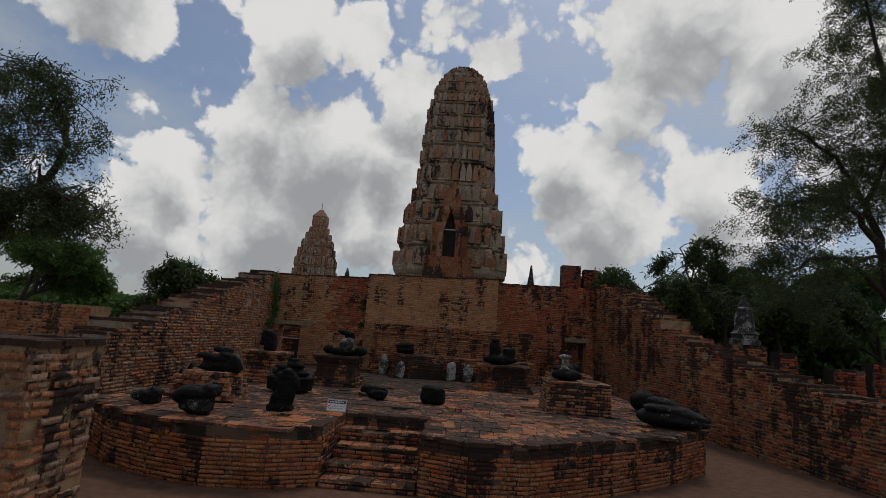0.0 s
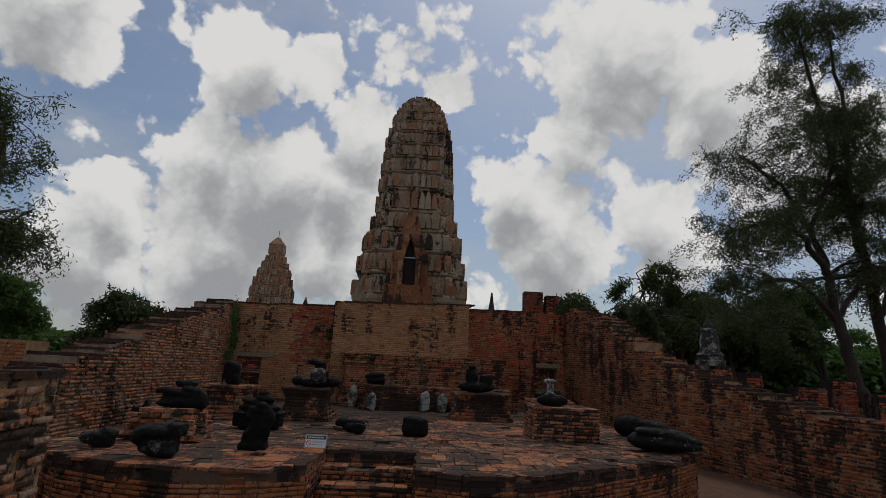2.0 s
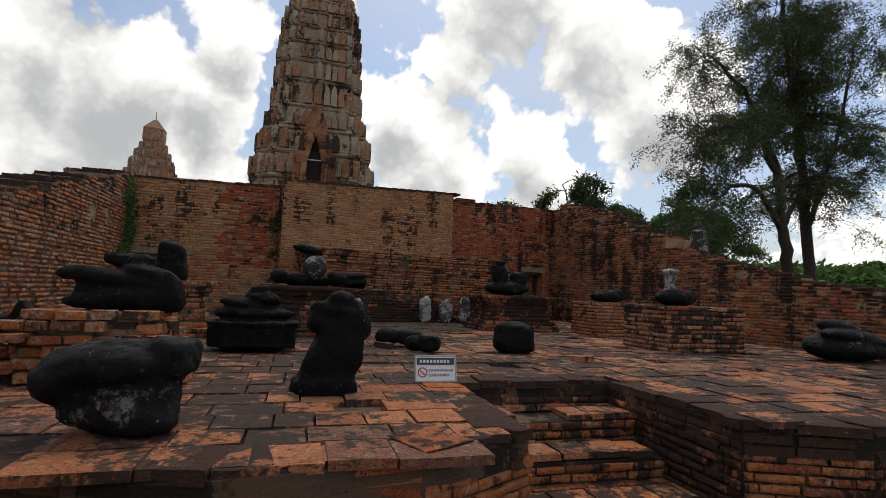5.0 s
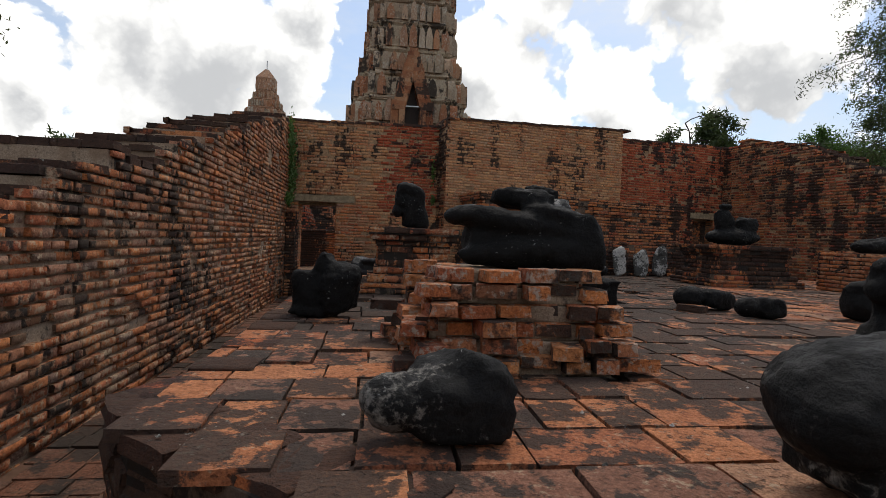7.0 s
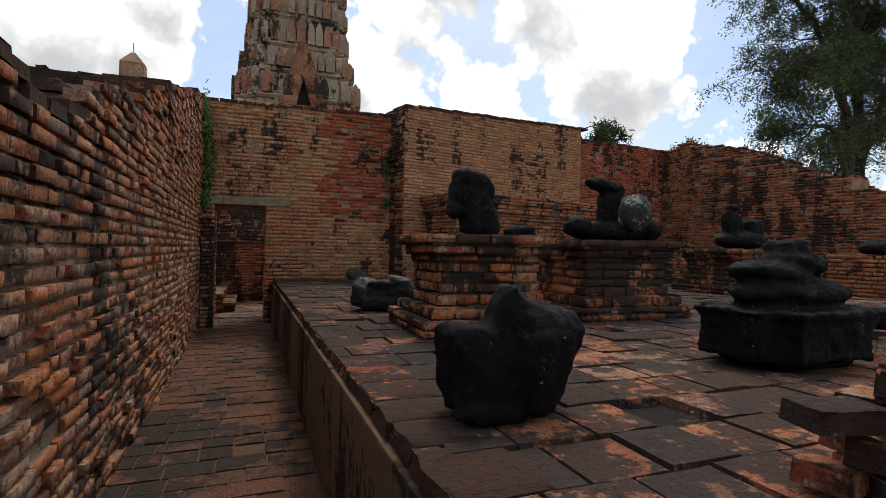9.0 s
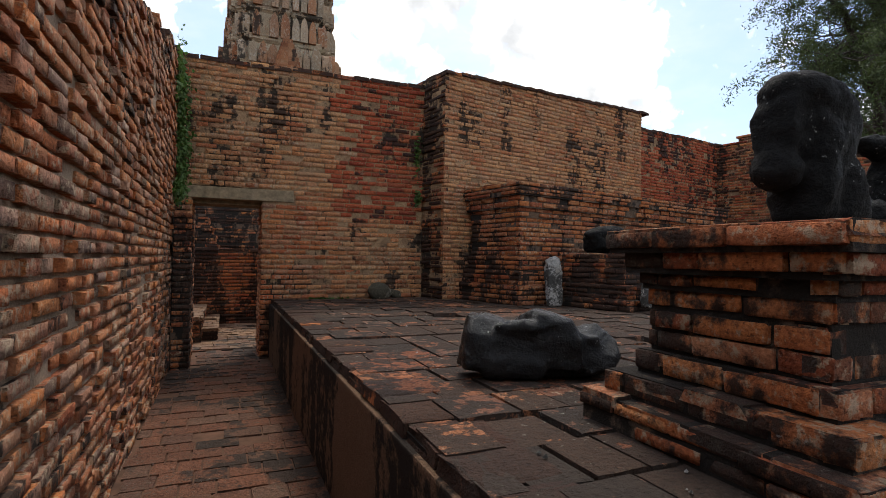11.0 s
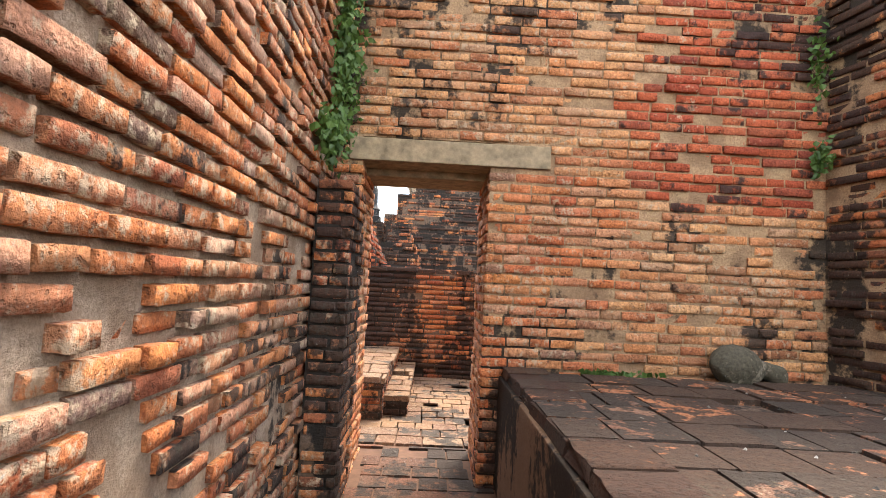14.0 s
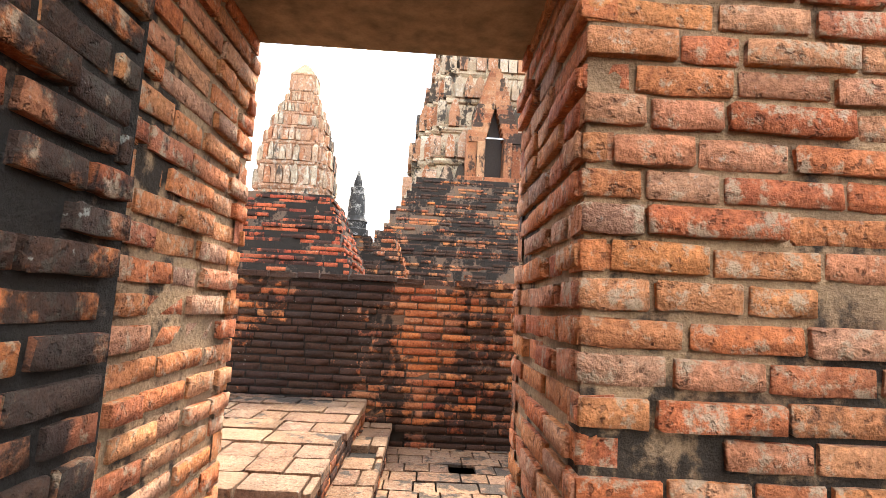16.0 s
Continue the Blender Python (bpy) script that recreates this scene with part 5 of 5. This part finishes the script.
seated = [(R, (-0.01, 0.03, 0.14), (0.36, 0.15, 0.14), O), (B, (-0.06, -0.09, 0.11), (0.33, 0.085, 0.075), (0, -5, 0)), (B, (-0.04, -0.06, 0.25), (0.37, 0.09, 0.07), (0, 8, 2)), (B, (-0.33, -0.03, 0.29), (0.13, 0.08, 0.055), (0, -4, 0)), (R, (0.31, -0.02, 0.17), (0.11, 0.15, 0.17), (0, -6, 0)), (B, (0.16, -0.02, 0.31), (0.20, 0.11, 0.05), (0, 10, 0)), (C, (0.0, 0.08, 0.40), (0.17, 0.10, 0.055), (0, 2, 4)), (B, (0.22, -0.12, 0.10), (0.16, 0.05, 0.08), O)]
statue("statue_fragment", (-3.30, 7.85, TOP + 0.425), [(k, tuple(v * 0.92 for v in c), tuple(v * 0.92 for v in s), q) for k, c, s, q in seated], "black stone crossed legs of a seated figure on bricks", relief=0.010)
statue("statue_fragment", (-2.86, 6.34, TOP + 0.005), [(k, tuple(v * 1.05 for v in c), tuple(v * 1.05 for v in s), q) for k, c, s, q in [(R, (0.01, 0.0, 0.13), (0.215, 0.17, 0.14), O), (C, (0.02, 0.02, 0.12), (0.17, 0.13, 0.12), (0, 3, 0)), (B, (-0.03, 0.0, 0.27), (0.27, 0.19, 0.10), (0, -4, 0)), (R, (0.19, 0.02, 0.30), (0.10, 0.15, 0.085), (0, 6, 0)), (B, (-0.20, -0.03, 0.22), (0.10, 0.14, 0.10), O), (R, (0.10, -0.07, 0.10), (0.15, 0.10, 0.10), O)]], "broad black worn torso fragment with a greyed top", M_TORSO, relief=0.014)
statue("statue_fragment", (-1.87, 7.15, TOP + 0.005), scaled([(R, (0, 0, 0.22), (0.14, 0.08, 0.23), (0, 0, 0)), (R, (-0.06, 0, 0.03), (0.19, 0.11, 0.06), (0, 0, 0)), (R, (-0.09, 0, 0.13), (0.10, 0.09, 0.12), (0, 14, 0)), (B, (-0.03, 0, 0.43), (0.14, 0.08, 0.05), (0, 6, 0)), (B, (0.0, 0, 0.49), (0.075, 0.065, 0.05), O), (B, (0.11, 0, 0.38), (0.05, 0.07, 0.11), (0, -18, 0)), (B, (-0.12, 0, 0.38), (0.05, 0.07, 0.07), (0, 25, 0))], 1.18), "upright blackened torso fragment with worn chest", relief=0.012)
statue("statue_fragment", (-3.83, 6.78, TOP + 0.005), scaled([(R, (0.03, 0, 0.09), (0.15, 0.11, 0.09), (0, 10, 12)), (R, (0.09, 0.02, 0.15), (0.09, 0.10, 0.08), (0, 24, 10)), (B, (-0.13, -0.03, 0.11), (0.09, 0.09, 0.07), (0, 15, 0)), (R, (-0.02, 0.05, 0.15), (0.10, 0.08, 0.06), (8, -14, 0))], 1.08), "small black broken stone lump with a greyed top", M_TORSO, relief=0.014)
statue("statue_fragment", (-4.38, 9.02, TOP + 0.005), [(R, (-0.09, 0, 0.17), (0.15, 0.14, 0.17), (0, 0, 8)), (R, (0.11, -0.04, 0.19), (0.15, 0.13, 0.19), (0, 4, 14)), (R, (-0.01, -0.02, 0.36), (0.06, 0.07, 0.09), (0, 24, 0)), (R, (-0.10, -0.10, 0.03), (0.13, 0.05, 0.03), (0, 6, 0))], "black headless torso fragment lying on the terrace", relief=0.014)
statue("statue_fragment", (-3.98, 11.98, TOP + 0.005), [(C, (0.0, 0, 0.13), (0.30, 0.13, 0.12), (0, 2, 0)), (R, (-0.24, 0, 0.15), (0.13, 0.15, 0.15), (0, 10, 0)), (R, (0.05, -0.02, 0.24), (0.15, 0.11, 0.075), (0, 12, 0)), (R, (0.28, 0, 0.12), (0.13, 0.13, 0.12), (0, -8, 0)), (C, (-0.10, -0.11, 0.24), (0.11, 0.03, 0.04), (30, 0, 0)), (R, (-0.12, -0.10, 0.07), (0.16, 0.06, 0.07), O)], "black reclining torso fragment near the terrace edge", M_GLOSS, turn=-18, relief=0.010)
statue("statue_fragment", (-3.66, 10.9, 1.275), scaled([(R, (0.02, 0, 0.20), (0.13, 0.10, 0.22), (0, 0, 6)), (B, (-0.02, 0, 0.38), (0.16, 0.11, 0.08), (0, 16, 0)), (R, (-0.13, 0, 0.30), (0.05, 0.08, 0.10), (0, 6, 0)), (B, (-0.15, 0, 0.17), (0.05, 0.08, 0.07), O), (R, (0.10, 0.0, 0.10), (0.07, 0.10, 0.12), (0, -8, 0))], 1.05), "black headless stone torso standing on a pedestal", relief=0.013)
statue("statue_fragment", (-2.02, 11.45, 1.275), scaled([(B, (0, 0, 0.09), (0.50, 0.20, 0.10), O), (B, (-0.40, -0.05, 0.13), (0.14, 0.15, 0.11), O), (B, (0.44, -0.05, 0.13), (0.17, 0.15, 0.12), O), (R, (0.06, 0.08, 0.32), (0.12, 0.08, 0.24), (0, 4, 0)), (B, (-0.02, 0.06, 0.57), (0.24, 0.10, 0.07), (0, 8, 0)), (R, (0.16, 0.06, 0.46), (0.06, 0.07, 0.14), (0, -6, 0))], 0.93), "black seated headless figure on a brick pedestal")
statue("statue_fragment", (-1.92, 11.2, 1.36), [(B, (0, 0, 0.17), (0.17, 0.10, 0.17), O), (R, (0.02, 0.03, 0.26), (0.13, 0.07, 0.08), O)], "grey round worn stone belly fragment", M_WORN, relief=0.01)
statue("statue_fragment", (-2.54, 9.35, TOP + 0.005), scaled([(C, (0, 0, 0.13), (0.37, 0.25, 0.14), O), (C, (0, 0, 0.25), (0.40, 0.27, 0.02), O), (B, (0, -0.02, 0.33), (0.34, 0.18, 0.07), O), (B, (-0.10, 0, 0.42), (0.22, 0.14, 0.06), (0, 6, 0)), (B, (0.06, 0.0, 0.47), (0.17, 0.12, 0.06), (0, 8, 0)), (R, (0.02, 0.02, 0.54), (0.09, 0.08, 0.05), O)], 1.1), "black seated legs on a broad carved stone seat")
statue("statue_fragment", (0.30, 9.3, TOP + 0.005), scaled([(R, (0, 0, 0.11), (0.18, 0.12, 0.12), O), (B, (-0.02, 0, 0.20), (0.15, 0.11, 0.05), O)], 1.4), "squat black stone block fragment", relief=0.012)
statue("statue_fragment", (-0.72, 9.3, TOP + 0.005), scaled([(R, (0, 0, 0.08), (0.10, 0.10, 0.08), O), (B, (-0.12, 0.03, 0.07), (0.09, 0.09, 0.07), O)], 1.25), "small black stone fragment on the tiles", relief=0.012)
statue("statue_fragment", (-0.92, 9.85, TOP + 0.005), scaled([(B, (-0.14, 0, 0.09), (0.12, 0.10, 0.09), O), (R, (0.08, -0.02, 0.08), (0.14, 0.09, 0.08), (0, 5, 10))], 1.2), "small black stone lumps beside a loose brick", relief=0.012)
statue("statue_fragment", (4.6, 8.75, TOP + 0.005), scaled([(B, (0, 0, 0.11), (0.38, 0.20, 0.12), O), (B, (-0.02, -0.06, 0.19), (0.32, 0.13, 0.06), (0, 5, 8)), (B, (-0.10, -0.02, 0.26), (0.17, 0.10, 0.06), (0, 8, -6)), (B, (0.14, -0.10, 0.15), (0.26, 0.10, 0.05), (0, 10, 0)), (B, (0.10, -0.14, 0.08), (0.28, 0.08, 0.05), (0, 4, 0))], 1.6), "folded black stone legs with grey worn top", M_TORSO, relief=0.012)
statue("statue_fragment", (4.85, 10.9, TOP + 0.005), scaled([(B, (0, 0, 0.13), (0.19, 0.16, 0.14), O)], 1.6), "rounded black stone lump", relief=0.014)
statue("statue_fragment", (1.8, 13.15, 1.255), scaled([(B, (0, 0, 0.10), (0.36, 0.18, 0.11), O), (R, (-0.10, 0.04, 0.27), (0.12, 0.09, 0.20), (0, -4, 0)), (R, (0.18, 0.0, 0.20), (0.13, 0.10, 0.17), (0, 6, 0)), (B, (-0.10, 0.03, 0.48), (0.08, 0.07, 0.05), O)], 1.3), "black seated headless figure with paler neck")
statue("statue_fragment", (3.4, 12.2, 1.205), scaled([(B, (0, 0, 0.08), (0.28, 0.16, 0.10), O), (B, (0.16, 0, 0.12), (0.12, 0.12, 0.09), O)], 1.2), "low black stone lump on a brick block")
statue("statue_fragment", (2.95, 9.85, 1.205), scaled([(B, (0, 0, 0.09), (0.26, 0.17, 0.10), O), (R, (0.10, -0.04, 0.07), (0.14, 0.12, 0.06), O)], 1.2), "black lump on the broken pier", relief=0.012)
statue("statue_fragment", (2.92, 9.9, 1.36), scaled([(R, (0, 0, 0.12), (0.06, 0.06, 0.12), O), (B, (0.0, 0, 0.24), (0.10, 0.08, 0.04), O), (B, (0, 0, 0.02), (0.10, 0.09, 0.05), O)], 1.3), "pale worn stone stump on the pier", M_WHITE, relief=0.01)
statue("statue_fragment", rear(-1.4, 14.7, 1.26), scaled([(R, (0, 0, 0.11), (0.25, 0.15, 0.12), (0, 4, 0)), (B, (-0.03, -0.02, 0.22), (0.26, 0.13, 0.08), (0, -6, 0))], 1.15), "black broken stone lump on the altar step", relief=0.012)
for x, y, s, t in ((-2.02, 15.0, 0.62, 8), (-1.6, 13.9, 0.44, -10), (-0.1, 13.85, 0.55, 15), (0.4, 13.85, 0.5, 0), (0.85, 13.85, 0.6, -8)):
    statue("stone_slab", rear(x, y, TOP + 0.005), [(R, (0, 0, s * 0.45), (0.15, 0.06, s * 0.5), (-10, 6, 0)), (B, (0.03, 0, s * 0.8), (0.10, 0.06, 0.12), O)], "pale grey broken stone slab leaning upright", M_WHITE, turn=t, category="stone", relief=0.014)

# the boulder at the foot of the back wall
statue("boulder", (-3.36, BACK - 0.12, TOP), [(B, (0, 0, 0.09), (0.17, 0.10, 0.13), (0, 12, 0)), (R, (0.22, 0.02, 0.06), (0.12, 0.06, 0.06), (0, 16, 0))], "grey-green boulder at the foot of the wall", M_BOULDER, category="boulder", relief=0.01)

# the notice
sign = bpy.data.objects.new("notice_sign", None)
scene.collection.objects.link(sign)
sign.matrix_basis = pose(-1.13, 7.45, TOP - 0.01, -16, 0, 0)
tagged(sign, "small white notice board in a steel frame on the terrace edge", "sign")
SW, SH = 0.15, 0.175
board = part("board", box_bm((-SW, -0.005, 0.02), (SW, 0.005, SH + 0.02), 0.002), M_SIGN, sign, "white board")
part("heading_band", box_bm((-SW + 0.008, -0.008, 0.135), (SW - 0.008, -0.005, 0.185)), M_INK, board, "dark green-grey heading band")
for k in range(9):
    x = -SW + 0.03 + k * 0.026
    part("heading_mark", box_bm((x, -0.0105, 0.150), (x + 0.017, -0.008, 0.170)), M_SIGN, board)
for lo, hi in (((-SW - 0.01, -0.01, 0.01), (SW + 0.01, 0.01, 0.022)), ((-SW - 0.01, -0.01, SH + 0.018), (SW + 0.01, 0.01, SH + 0.03)), ((-SW - 0.01, -0.01, 0.01), (-SW + 0.002, 0.01, SH + 0.03)), ((SW - 0.002, -0.01, 0.01), (SW + 0.01, 0.01, SH + 0.03))):
    part("frame_rail", box_bm(lo, hi, 0.002), M_METAL, sign, "steel frame rail")
bm = bmesh.new()
for k in range(24):
    a0, a1 = 2 * math.pi * k / 24, 2 * math.pi * (k + 1) / 24
    q = [(-0.10 + r_ * math.cos(a), -0.008, 0.08 + r_ * math.sin(a)) for r_, a in ((0.036, a0), (0.036, a1), (0.029, a1), (0.029, a0))]
    bm.faces.new([bm.verts.new(p) for p in q])
box_bm((-0.033, -0.0015, -0.0035), (0.033, 0.0015, 0.0035), 0, bm, pose(-0.10, -0.0085, 0.08, 0, 45, 0))
part("prohibition_ring", bm, M_RED, board, "red crossed ring")
for k, words in enumerate(("DO NOT SIT ON OR", "CLIMB THIS AREA")):
    cu = bpy.data.curves.new("words", "FONT")
    cu.body, cu.size, cu.extrude = words, 0.026, 0.0008
    cu.materials.append(M_INK)
    tx = new("words", cu)
    tx.parent = board
    tx.matrix_basis = pose(-0.055, -0.0075, 0.088 - k * 0.036, 90, 0, 0)
    tx.scale = (0.78, 1, 1)

# loose bricks and chips
r = random.Random(909)
for x, y in ((-1.15, 9.7), (0.75, 8.6)):
    v, fs = SHAPES[r.randrange(14)]
    m = np.array(pose(0, 0, 0, 0, 0, r.uniform(0, 180)).to_3x3()) * np.array([0.24, 0.12, 0.055])
    tagged(mesh_object("loose_brick", (v @ m.T + np.array([x, y, TOP + 0.058])).tolist(), fs, M_BRICK), "loose worn brick lying on the terrace", "brick", "loose bricks")
verts, faces = [], []
for i in range(700):
    x, y = r.uniform(EDGE_L + 0.05, 4.5), r.uniform(6.0, 16.5)
    if not inside(x, y, outline):
        continue
    s = r.uniform(0.004, 0.012)
    k = len(verts)
    verts += [(x - s, y, TOP), (x, y - s * r.uniform(0.6, 1.2), TOP), (x + s, y, TOP), (x, y + s, TOP), (x + s * 0.2, y, TOP + s * r.uniform(0.5, 1.1))]
    faces += [(k, k + 1, k + 4), (k + 1, k + 2, k + 4), (k + 2, k + 3, k + 4), (k + 3, k, k + 4)]
tagged(mesh_object("stone_chips", verts, faces, M_WHITE), "pale stone chips and grit on the terrace", "grit", kind="stuff")
